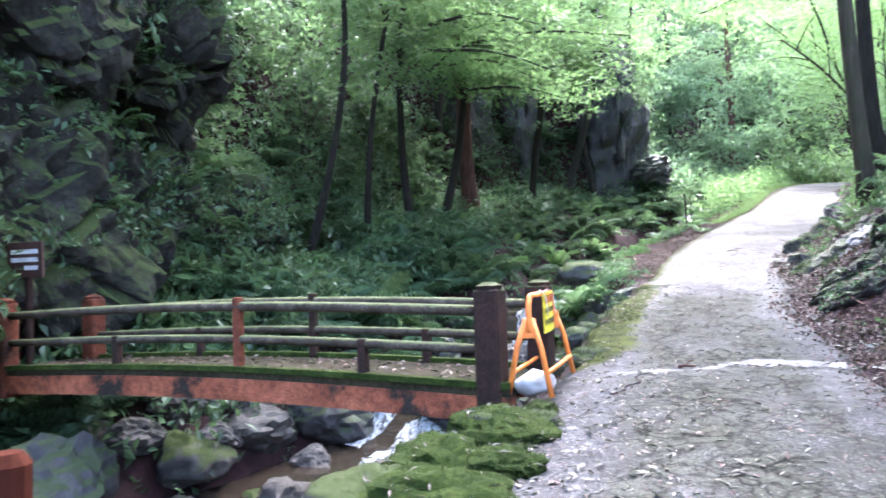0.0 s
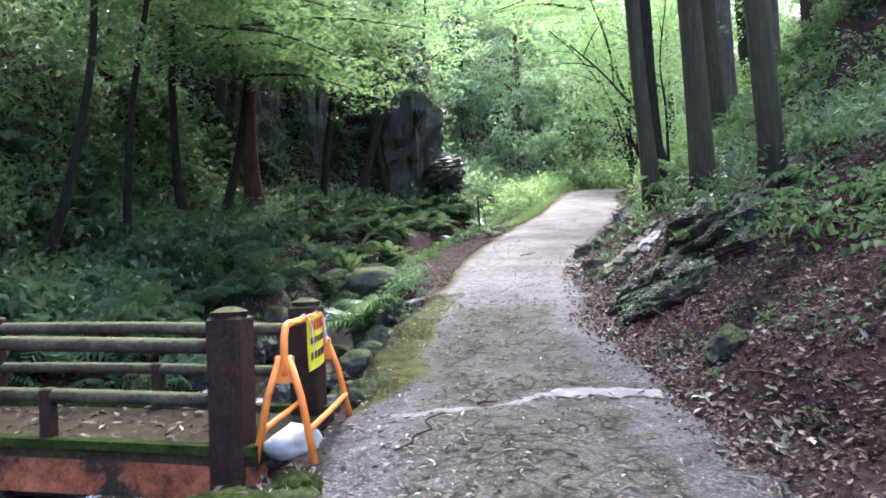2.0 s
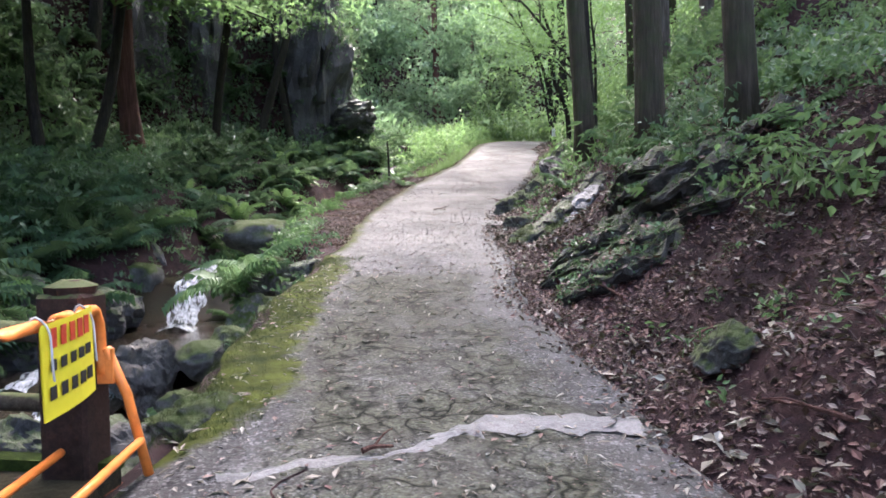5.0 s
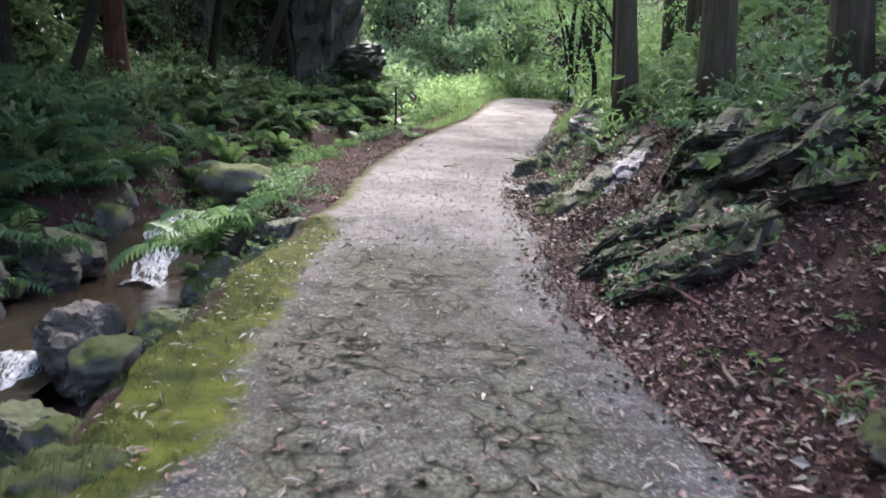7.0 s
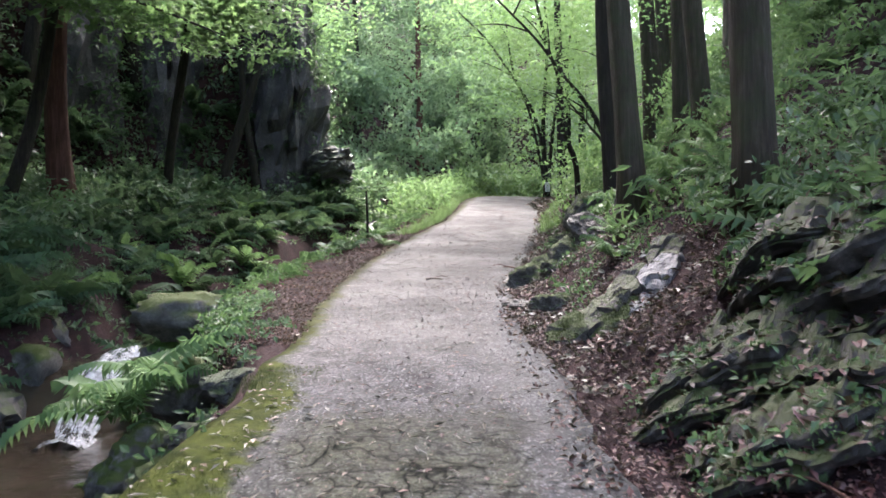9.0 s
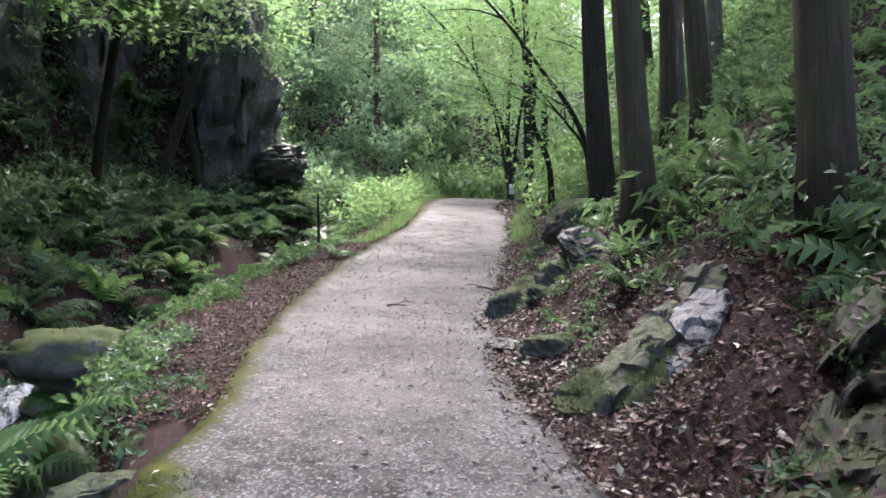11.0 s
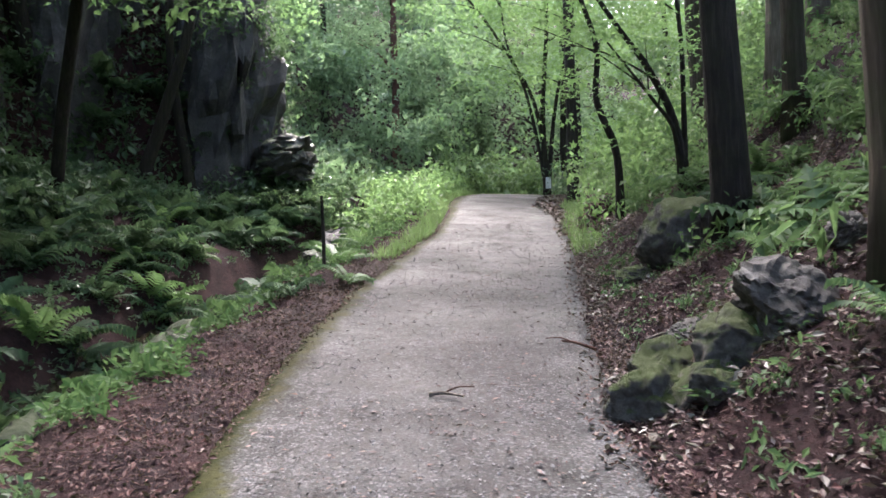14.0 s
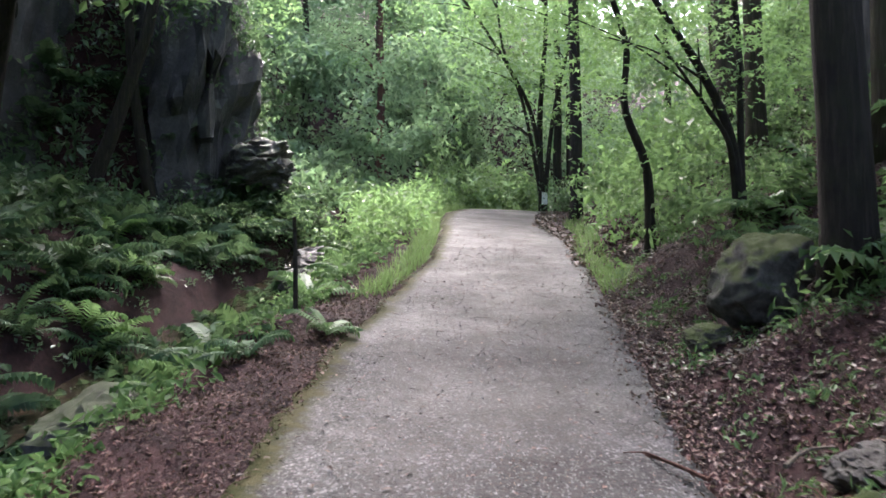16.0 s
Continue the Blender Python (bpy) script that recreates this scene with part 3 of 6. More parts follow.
def box(x0, y0, z0, x1, y1, z1, bevel=0.012):
    """A box with bevelled edges."""
    bm = bmesh.new()
    bmesh.ops.create_cube(bm, size=1, matrix=Matrix.LocRotScale(((x0 + x1) / 2, (y0 + y1) / 2, (z0 + z1) / 2), None, (x1 - x0, y1 - y0, z1 - z0)))
    bmesh.ops.bevel(bm, geom=list(bm.edges), offset=bevel, segments=1, affect="EDGES")
    bmesh.ops.triangulate(bm, faces=list(bm.faces))
    v = np.array([w.co[:] for w in bm.verts])
    bm.verts.index_update()
    f = np.array([[w.index for w in q.verts] for q in bm.faces])
    bm.free()
    return v, f


def turned(arrays, m):
    v = np.asarray(arrays[0]) @ np.array(m.to_3x3()).T + np.array(m.translation)
    return v, arrays[1]


def curve_points(points, n):
    """n points along a soft line through the given ones."""
    p = np.asarray(points, float)
    q = np.concatenate([2 * p[:1] - p[1:2], p, 2 * p[-1:] - p[-2:-1]])
    out = []
    for t in np.linspace(0, len(p) - 1 - 1e-6, n):
        i, f = int(t), t - int(t)
        a, b, c, d = q[i], q[i + 1], q[i + 2], q[i + 3]
        out.append(0.5 * (2 * b + (c - a) * f + (2 * a - 5 * b + 4 * c - d) * f * f + (3 * b - a - 3 * c + d) * f ** 3))
    return np.array(out)


def rots(yaw, pitch, roll):
    cy, sy_, cp, sp, cr, sr = np.cos(yaw), np.sin(yaw), np.cos(pitch), np.sin(pitch), np.cos(roll), np.sin(roll)
    o, e = np.zeros_like(cy), np.ones_like(cy)
    rz = np.stack([np.stack([cy, -sy_, o], -1), np.stack([sy_, cy, o], -1), np.stack([o, o, e], -1)], -2)
    rx = np.stack([np.stack([e, o, o], -1), np.stack([o, cp, -sp], -1), np.stack([o, sp, cp], -1)], -2)
    ry_ = np.stack([np.stack([cr, o, sr], -1), np.stack([o, e, o], -1), np.stack([-sr, o, cr], -1)], -2)
    return rz @ rx @ ry_


def spread(template, places, turns, sizes):
    """Many copies of a template, joined into one pair of arrays."""
    v, f = np.asarray(template[0]), np.asarray(template[1])
    places, sizes = np.asarray(places, float), np.asarray(sizes, float)
    out = np.einsum("nij,vj->nvi", turns, v) * sizes[:, None, None] + places[:, None]
    faces = f[None] + (np.arange(len(places)) * len(v))[:, None, None]
    return out.reshape(-1, 3), faces.reshape(-1, f.shape[1])


def free_turns(n, r, lie=0.6):
    return rots(r.uniform(0, 2 * np.pi, n), r.normal(-0.25, lie, n), r.normal(0, lie, n))


LEAF = (np.array([(0, 0, 0), (0.26, 0.42, 0.07), (0, 1, -0.06), (-0.26, 0.42, 0.07)]), np.array([(0, 1, 2), (0, 2, 3)]))
LONG_LEAF = (np.array([(0, 0, 0), (0.14, 0.4, 0.05), (0, 1, -0.12), (-0.14, 0.4, 0.05)]), np.array([(0, 1, 2), (0, 2, 3)]))
BLADE = (np.array([(-0.03, 0, 0), (0.03, 0, 0), (0.022, 0.12, 0.5), (-0.022, 0.12, 0.5), (0.0, 0.42, 0.85)]), np.array([(0, 1, 2), (0, 2, 3), (3, 2, 4)]))


def maple_leaf():
    """A leaf with five pointed lobes."""
    tips = [(-1.9, 0.55), (-0.95, 0.85), (0, 1.0), (0.95, 0.85), (1.9, 0.55)]
    v, f = [(0, 0, 0)], []
    ring = []
    for i, (a, r) in enumerate(tips):
        ring.append((math.sin(a) * r, math.cos(a) * r, -0.1 * r))
        if i < 4:
            m = (a + tips[i + 1][0]) / 2
            ring.append((math.sin(m) * 0.36, math.cos(m) * 0.36, 0.03))
    v += ring
    f = [(0, i + 2, i + 1) for i in range(len(ring) - 1)]
    return np.array(v) * (0.7, 0.7, 1), np.array(f)


MAPLE = maple_leaf()


def frond(pairs=13, arch=0.5, width=0.2, light=False):
    """A fern frond of length 1: pinnae along an arching stalk."""
    vs, fs = [], []
    for i in range(pairs):
        s = 0.1 + 0.9 * i / (pairs - 1)
        y, z = s * (1 - 0.18 * s), arch * (s - 1.05 * s * s)
        w = width * (math.sin(math.pi * min(1, s * 1.25 + 0.12)) ** 0.5 if s < 0.6 else (1.02 - s) / 0.42 * 0.95 + 0.03)
        h = 0.42 / pairs
        for side in (-1, 1):
            n = len(vs)
            if light:
                vs += [(0, y - h, z), (side * w * 0.5, y - h * 0.5 + w * 0.15, z + 0.015), (side * w, y + w * 0.35, z - 0.05 * (1 + s)), (0, y + h, z)]
                fs += [(n, n + 1, n + 2), (n, n + 2, n + 3)] if side > 0 else [(n, n + 2, n + 1), (n, n + 3, n + 2)]
                continue
            vs += [(0, y - h, z), (side * w * 0.55, y - h * 0.6 + w * 0.15, z + 0.015), (side * w, y + w * 0.35, z - 0.05 * (1 + s)), (side * w * 0.5, y + h * 1.2 + w * 0.15, z + 0.01), (0, y + h, z)]
            fs += [(n, n + 1, n + 3), (n, n + 3, n + 4), (n + 1, n + 2, n + 3)] if side > 0 else [(n, n + 3, n + 1), (n, n + 4, n + 3), (n + 1, n + 3, n + 2)]
    n = len(vs)
    k = 5
    for i in range(k):
        s = i / (k - 1)
        y, z = s * (1 - 0.18 * s), arch * (s - 1.05 * s * s)
        vs += [(-0.008, y, z - 0.004), (0.008, y, z - 0.004)]
    for i in range(k - 1):
        fs += [(n + 2 * i, n + 2 * i + 1, n + 2 * i + 3), (n + 2 * i, n + 2 * i + 3, n + 2 * i + 2)]
    return np.array(vs), np.array(fs)


def fern_plant(r, fronds=8, pairs=13, light=False):
    yaw = np.arange(fronds) * 2 * np.pi / fronds + r.normal(0, 0.25, fronds)
    return spread(frond(pairs, light=light), np.zeros((fronds, 3)) + r.normal(0, 0.02, (fronds, 3)), rots(yaw, r.uniform(0.1, 0.6, fronds), r.normal(0, 0.2, fronds)), r.uniform(0.75, 1.1, fronds))


def clump(r, n=24, template=LEAF, flat=0.7, size=0.3):
    """A loose ball of leaves of radius about 1."""
    d = r.normal(0, 1, (n, 3))
    d /= np.linalg.norm(d, axis=1)[:, None]
    p = d * (r.uniform(0.25, 1, n) ** 0.6)[:, None] * (1, 1, flat)
    return spread(template, p, free_turns(n, r), r.uniform(0.7, 1.25, n) * size)


def spray(r, n=34, template=MAPLE, size=0.2):
    """A flat layered branch end with leaves, of radius about 1."""
    a, d = r.uniform(0, 2 * np.pi, n), np.sqrt(r.uniform(0, 1, n))
    p = np.stack([np.cos(a) * d, np.sin(a) * d, r.normal(0, 0.1, n) - 0.18 * d * d], -1)
    return spread(template, p, rots(r.uniform(0, 2 * np.pi, n), r.normal(-0.2, 0.35, n), r.normal(0, 0.35, n)), r.uniform(0.7, 1.2, n) * size)


def many(makers, places, turns, sizes, r):
    """Spreads several variants over the places."""
    pick = r.integers(0, len(makers), len(places))
    return join(*[spread(m, places[pick == i], turns[pick == i], sizes[pick == i]) for i, m in enumerate(makers) if (pick == i).any()])


def upright(n, r, tilt=0.15):
    return rots(r.uniform(0, 2 * np.pi, n), r.normal(0, tilt, n), r.normal(0, tilt, n))


def rock(name, place, size, mat, seed, label, category="rock", turn=0.0, tilt=(0, 0), strata=0.0, level=4, sharp=0.5, group="", blocks=1.6, joint=0.2):
    """A boulder: a ball cut by flat faces, then roughened."""
    r = random.Random(seed)
    bm = bmesh.new()
    bmesh.ops.create_icosphere(bm, subdivisions=level, radius=1)
    cuts = []
    for _ in range(11):
        d = Vector((r.gauss(0, 1), r.gauss(0, 1), r.gauss(0, 0.8))).normalized()
        cuts.append((d, r.uniform(0.5, 0.85)))
    off = Vector((seed * 3.1, seed * 1.7, seed * 0.9))
    for v in bm.verts:
        p = v.co.copy()
        for d, k in cuts:
            over = p.dot(d) - k
            if over > 0:
                p -= d * over * (0.6 + 0.4 * sharp)
        # joints part the rock into blocks, flatter ones where it is layered
        q = Vector((p.x + 0.35 * p.z, p.y + 0.2 * p.z, p.z - 0.3 * p.x))
        q = Vector((q.x * blocks, q.y * blocks, q.z * (strata if strata else blocks))) + off + 0.25 * noise.noise_vector(p * 2 + off)
        dist, cells = noise.voronoi(q)
        p += v.co * (joint * (noise.cell(cells[0] * 7.3) * 0.5 + 0.5 - 0.4))
        if strata:
            p += v.co * 0.07 * noise.cell(Vector((math.floor(q.z * 2.6) * 1.7 + 0.5, math.floor(q.x * 0.7) + 0.5, math.floor(q.y * 0.7) + 0.5)))
        if dist[1] - dist[0] < 0.1:
            p -= v.co * 0.35 * joint * (1 - (dist[1] - dist[0]) / 0.1)
        ridge = 1 - abs(noise.noise(p * 3.1 + off)) * 2
        p += v.co * (0.13 * noise.noise(p * 2.2 + off) + 0.07 * ridge * ridge + 0.055 * noise.noise(p * 6 + off) + 0.03 * noise.noise(p * 14 + off))
        v.co = Vector((p.x * size[0], p.y * size[1], p.z * size[2]))
    me = bpy.data.meshes.new(name)
    for f in bm.faces:
        f.smooth = level < 4 or mat is moss_rock
    bm.to_mesh(me)
    bm.free()
    me.materials.append(mat)
    ob = new(name, me)
    ob.matrix_basis = pose(*place, tilt[0], tilt[1], turn)
    return tagged(ob, label, category, group)


def grow_on(name, rocks, n, makers, mat, size, seed, label, category, up=0.25):
    """Plants on the ledges of rocks."""
    r = np.random.default_rng(seed)
    places = []
    for ob in rocks:
        m = ob.matrix_basis
        k = [m @ v.co for v in ob.data.vertices if (m.to_3x3() @ v.normal).z > up]
        places += [k[i][:] for i in r.integers(0, len(k), n)]
    p = np.array(places)
    return tagged(part(name, many(makers, p, upright(len(p), r, 0.4), r.uniform(*size, len(p)), r), mat), label, category, kind="stuff")


def ground_at(x, y):
    return float(land(x, y))


def tree(name, base, top, radius, bark, label, crown=None, crown_from=0.55, crown_r=2.0, crown_n=40, leaf_mat=None, bend=0.0, seed=0, limbs=0, flare=1.5, makers=None, crown_size=(0.7, 1.1), category="tree", group=""):
    """A trunk from base to top with flared foot, limbs and a crown of leaf clumps."""
    r = np.random.default_rng(seed + 100)
    e = root(name, base)
    b, t = np.zeros(3), np.asarray(top, float) - np.asarray(base, float)
    n = 16
    s = np.linspace(0, 1, n) ** 1.3
    side = np.array([math.cos(seed * 2.3), math.sin(seed * 2.3), 0])
    line = b + s[:, None] * t + side * (bend * np.sin(s * np.pi))[:, None] + np.stack([rough2(s * 6, s * 0 + seed, 1, 50), rough2(s * 6, s * 0 + seed, 1, 51), s * 0], -1) * radius * 0.35
    line[0] -= (0, 0, 0.45)
    rad = radius * (1 - 0.72 * s) * (1 + (flare - 1) * np.exp(-s * np.linalg.norm(t) / (radius * 1.6)))
    part("trunk", tube(line, rad, 16, 0.16, seed), bark, e, smooth=True)
    ends = []
    for i in range(limbs):
        k = r.uniform(crown_from * 0.7, 0.95)
        j = int(np.searchsorted(s, k).clip(1, n - 1))
        a = r.uniform(0, 2 * np.pi)
        ln = crown_r * r.uniform(0.6, 1.1)
        out = np.array([math.cos(a), math.sin(a), r.uniform(0.1, 0.6)]) * ln
        pts = curve_points([line[j], line[j] + out * 0.5 + (0, 0, 0.12 * ln), line[j] + out], 7)
        part("limb", tube(pts, np.linspace(rad[j] * 0.5, 0.012, 7), 6), bark, e, smooth=True)
        ends.append(pts)
    if crown_n:
        k = r.uniform(crown_from, 1.02, crown_n)
        base_p = np.stack([np.interp(k, s, line[:, c]) for c in range(3)], -1)
        a, d = r.uniform(0, 2 * np.pi, crown_n), np.sqrt(r.uniform(0.02, 1, crown_n)) * crown_r * (1.15 - 0.75 * (k - crown_from) / (1.02 - crown_from))
        p = base_p + np.stack([np.cos(a) * d, np.sin(a) * d, r.normal(0, 0.3, crown_n)], -1)
        if ends:
            q = np.concatenate(ends)[r.integers(0, len(ends) * 7, crown_n)] + r.normal(0, 0.35, (crown_n, 3))
            p = np.where((r.uniform(0, 1, crown_n) < 0.6)[:, None], q, p)
        part("crown", many(makers, p, upright(crown_n, r), r.uniform(*crown_size, crown_n), r), leaf_mat, e)
    return tagged(e, label, category, group)


R = np.random.default_rng(11)
frond_meshes = {}


def single_fern(name, place, size, mat, seed, tilt, label):
    """A fern whose fronds are parts on one shared mesh."""
    r = random.Random(seed)
    if mat.name not in frond_meshes:
        first = part("frond", frond(15), mat)
        frond_meshes[mat.name] = first.data
        bpy.data.objects.remove(first)
    e = root(name, place)
    e.matrix_basis = pose(*place, 0, tilt, 0)
    for i in range(8):
        f = new("frond", frond_meshes[mat.name])
        f.parent = e
        k = size * r.uniform(0.75, 1.1)
        f.matrix_basis = pose(0, 0, 0, 0, 0, i * 45 + r.uniform(-14, 14)) @ pose(0, 0, 0, math.degrees(r.uniform(0.1, 0.6)), r.uniform(-12, 12), 0) @ Matrix.Diagonal((k, k, k, 1))
    return tagged(e, label, "fern", "ferns near the track")


fern_kinds = [fern_plant(R, 8, 13) for _ in range(4)]
small_ferns = [fern_plant(R, 7, 8, True) for _ in range(4)]
shrub_kinds = [clump(R, 26, LEAF, 0.75, 0.34) for _ in range(4)]
herb_kinds = [clump(R, 16, LEAF, 0.5, 0.42) for _ in range(3)]
long_kinds = [clump(R, 22, LONG_LEAF, 0.7, 0.6) for _ in range(3)]
spray_kinds = [spray(R, 46, MAPLE, 0.17) for _ in range(4)]
wide_sprays = [spray(R, 60, LEAF, 0.22) for _ in range(4)]
far_kinds = [clump(R, 50, LEAF, 0.7, 0.37) for _ in range(4)]
cedar_kinds = [clump(R, 40, LONG_LEAF, 0.6, 0.55) for _ in range(3)]


def off_rocks(P):
    """The points of P that lie clear of the bare slabs and of the outcrop's face."""
    on = (P[:, 0] < 4.6) & (P[:, 1] > 11.4) & (P[:, 1] < 13.0) | (P[:, 0] < 4.0) & (P[:, 1] > 8.4) & (P[:, 1] < 11.5)
    return P[~on]


def stuff(name, arrays, mat, label, category):
    return tagged(part(name, arrays, mat), label, category, kind="stuff")


def strewn(n, xf, y0, y1, seed):
    """n points of the plan: y even, x from xf(y, u) with u in 0..1; with their heights."""
    r = np.random.default_rng(seed)
    y = r.uniform(y0, y1, n)
    x = xf(y, r.uniform(0, 1, n))
    return np.stack([x, y, land(x, y)], -1), r


# ---- left side: bridge and barricade ----
BX, BY = Vector((-0.62, 5.58, 0)), Vector((-5.85, 7.12, 0))
along = (BY - BX).normalized()
turn = math.degrees(math.atan2(along.y, along.x))
span = (BY - BX).length


def arch_z(s):
    return 0.66 + 0.065 * math.sin(math.pi * min(1, max(0, s / span)))


bridge = root("footbridge", (BX.x, BX.y, 0), turn)
# local axes: x along the bridge, -y across it to the far side
WIDE = 0.98
xs_ = np.linspace(-0.15, span + 0.25, 26)


def beam(y0, y1, low, high):
    prof = []
    for x in xs_:
        z = arch_z(x)
        prof.append([(x, y0, z + low), (x, y1, z + low), (x, y1, z + high), (x, y0, z + high)])
    v = np.array(prof).reshape(-1, 3)
    m = 4
    i = np.arange(len(xs_) - 1)[:, None] * m + np.arange(m)[None]
    j = np.arange(len(xs_) - 1)[:, None] * m + (np.arange(m)[None] + 1) % m
    f = np.stack([i, j, j + m, i + m], -1).reshape(-1, 4)
    return v, np.concatenate([f, [(3, 2, 1, 0)], [tuple(len(v) - 4 + k for k in range(4))]])


part("beam", beam(-0.02, 0.12, -0.21, -0.03), rust_beam, bridge, "rusty red-painted steel beam")
part("beam", beam(-WIDE - 0.12, -WIDE + 0.02, -0.21, -0.03), rust_beam, bridge, "rusty red-painted steel beam")
part("deck", beam(-WIDE - 0.1, 0.1, -0.03, 0.03), surface("mossy_deck_earth", [(0.3, (0.016, 0.014, 0.008)), (0.6, (0.045, 0.038, 0.02))], 4, 0.9, 0.8, 0.02, 8, 0.1, over=((0.024, 0.032, 0.008), 1.0, 1.22)), bridge, "earth and leaf covered deck")
part("kerb_rail", beam(0.03, 0.13, 0.03, 0.075), bright_moss, bridge, "moss-grown edge board")
part("kerb_rail", beam(-WIDE - 0.13, -WIDE - 0.03, 0.03, 0.075), bright_moss, bridge, "moss-grown edge board")


def post(x, y, h, w, mat, name="post"):
    z = arch_z(x)
    p = part(name, box(x - w / 2, y - w / 2, z - 0.25, x + w / 2, y + w / 2, z + h, 0.015), mat, bridge)
    part("cap", tube([(x, y, z + h - 0.005), (x, y, z + h + 0.025), (x, y, z + h + 0.05)], [w * 0.5, w * 0.54, w * 0.2], 8), mat, p)


for y in (0.05, -WIDE - 0.05):
    post(0.0, y, 0.74, 0.19, wet_wood)
    post(span, y, 0.72, 0.19, red_post)
    for i, x in enumerate((span * 0.2, span * 0.43, span * 0.7)):
        z = arch_z(x)
        mat = red_post if i == 1 and y > 0 else wet_wood
        top = 0.66 if i == 1 else 0.34
        part("stanchion", box(x - 0.038, y - 0.038, z - 0.02, x + 0.038, y + 0.038, z + top, 0.01), mat, bridge)
    for h, rr in ((0.58, 0.042), (0.3, 0.038)):
        pts = [(x, y, arch_z(x) + h) for x in np.linspace(0.04, span - 0.04, 14)]
        part("rail", tube(pts, rr, 8, 0.08), rail_wood, bridge, "grey mossy log rail", True)
tagged(bridge, "small arched footbridge with red beam and log rails", "bridge")

# orange barricade across the bridge's mouth
bar = root("barricade", (-0.29, 6.03, 0.63), 82.7)
HB, LB = 0.71, 0.52
rr = 0.021
pts = [(-LB, 0, HB - 0.26), (-LB, 0, HB - 0.1), (-LB + 0.03, 0, HB - 0.035), (-LB + 0.1, 0, HB), (0, 0, HB), (LB - 0.1, 0, HB), (LB - 0.03, 0, HB - 0.035), (LB, 0, HB - 0.1), (LB, 0, HB - 0.26)]
part("top_rail", tube(curve_points(pts, 33), rr, 10), orange, bar, smooth=True)
for sx in (-1, 1):
    part("gusset", box(sx * LB - 0.012, -0.05, HB - 0.3, sx * LB + 0.012, 0.05, HB - 0.16, 0.004), orange, bar)
    for sy2 in (-1, 1):
        leg = [(sx * LB, sy2 * 0.02, HB - 0.16), (sx * (LB + 0.03), sy2 * 0.085, HB * 0.5), (sx * (LB + 0.06), sy2 * 0.155, 0.0)]
        part("leg", tube(leg, rr * 0.95, 10), orange, bar, smooth=True)
for sy2 in (-1, 1):
    part("lower_rail", tube([(-LB - 0.045, sy2 * 0.128, 0.17), (0, sy2 * 0.128, 0.165), (LB + 0.045, sy2 * 0.128, 0.17)], rr * 0.8, 8), orange, bar, smooth=True)
tagged(bar, "orange tubular steel folding barricade at the bridge", "barricade")
notice = root("warning_sheet", (-0.29, 6.05, 1.325), 82.7)
gu, gv = np.meshgrid(np.linspace(-0.07, 0.34, 9), np.linspace(0, -0.31, 7))
sheet = np.stack([gu, -0.032 - 0.012 * np.sin(gu * 9) - 0.06 * gv * gv, gv + 0.03 + 0.1 * (gu - 0.18) * 0.5], -1).reshape(-1, 3)
shell = np.concatenate([sheet, sheet + (0, 0.004, 0)])
gf = grid_faces(9, 7)
part("sheet", (shell, np.concatenate([gf, gf[:, ::-1] + 63])), yellow, notice)
for row, (x0, x1, hh, mat) in enumerate(((-0.02, 0.29, 0.065, red_ink), (-0.03, 0.3, 0.038, ink), (-0.04, 0.31, 0.045, ink))):
    for k in range(5):
        a = x0 + (x1 - x0) * k / 5
        mid_x, zc = a + (x1 - x0) / 5 * 0.35, -0.05 - row * 0.088
        yc = -0.032 - 0.012 * math.sin(mid_x * 9) - 0.06 * zc * zc - 0.004
        zc += 0.03 + 0.05 * (mid_x - 0.18)
        part("character", box(a, yc - 0.002, zc - hh / 2, a + (x1 - x0) / 5 * 0.7, yc, zc + hh / 2, 0.0005), mat, notice)
for x in (-0.05, 0.31):
    part("string", tube(curve_points([(x, 0.03, 0.0), (x, 0.0, 0.045), (x + 0.01, -0.04, 0.0), (x - 0.02, -0.06, -0.1), (x - 0.01, -0.06, -0.16)], 12), 0.004, 6), white_cloth, notice, "white string")
tagged(notice, "yellow laminated warning sheet tied to the barricade", "sign")
sack = rock("sandbag", (-0.36, 5.62, 0.7), (0.17, 0.14, 0.1), white_cloth, 4, "white sandbag weighting the barricade", "sandbag", 20, level=3, sharp=0.1)

# board beyond the bridge and the post by the path
board = root("notice_board", (-6.35, 8.0, ground_at(-6.35, 8.0)), -8)
hz = 1.85 - ground_at(-6.35, 8.0)
part("pole", tube([(0, 0.04, -0.3), (0, 0.04, hz * 0.6), (0, 0.04, hz + 0.15)], 0.045, 8), wet_wood, board)
part("panel", box(-0.26, -0.02, hz - 0.2, 0.26, 0.02, hz + 0.22, 0.006), brown_board, board)
for k in range(3):
    part("lettering", box(-0.2 + (0.2 if k == 2 else 0), -0.026, hz + 0.08 - k * 0.095, 0.2, -0.021, hz + 0.13 - k * 0.095, 0.001), white_paint, board)
tagged(board, "dark brown wooden notice board with white lettering", "sign")
pole = root("guard_post", (-1.92, 2.3, ground_at(-1.92, 2.3)), 20)
hz = 0.96 - ground_at(-1.92, 2.3)
part("shaft", tube([(0, 0, -0.4), (0, 0, hz * 0.5), (0.01, 0, hz - 0.04), (0.01, 0, hz)], [0.085, 0.08, 0.078, 0.05], 12), dark_red, pole)
tagged(pole, "weathered red-brown wooden post beside the stream", "post")

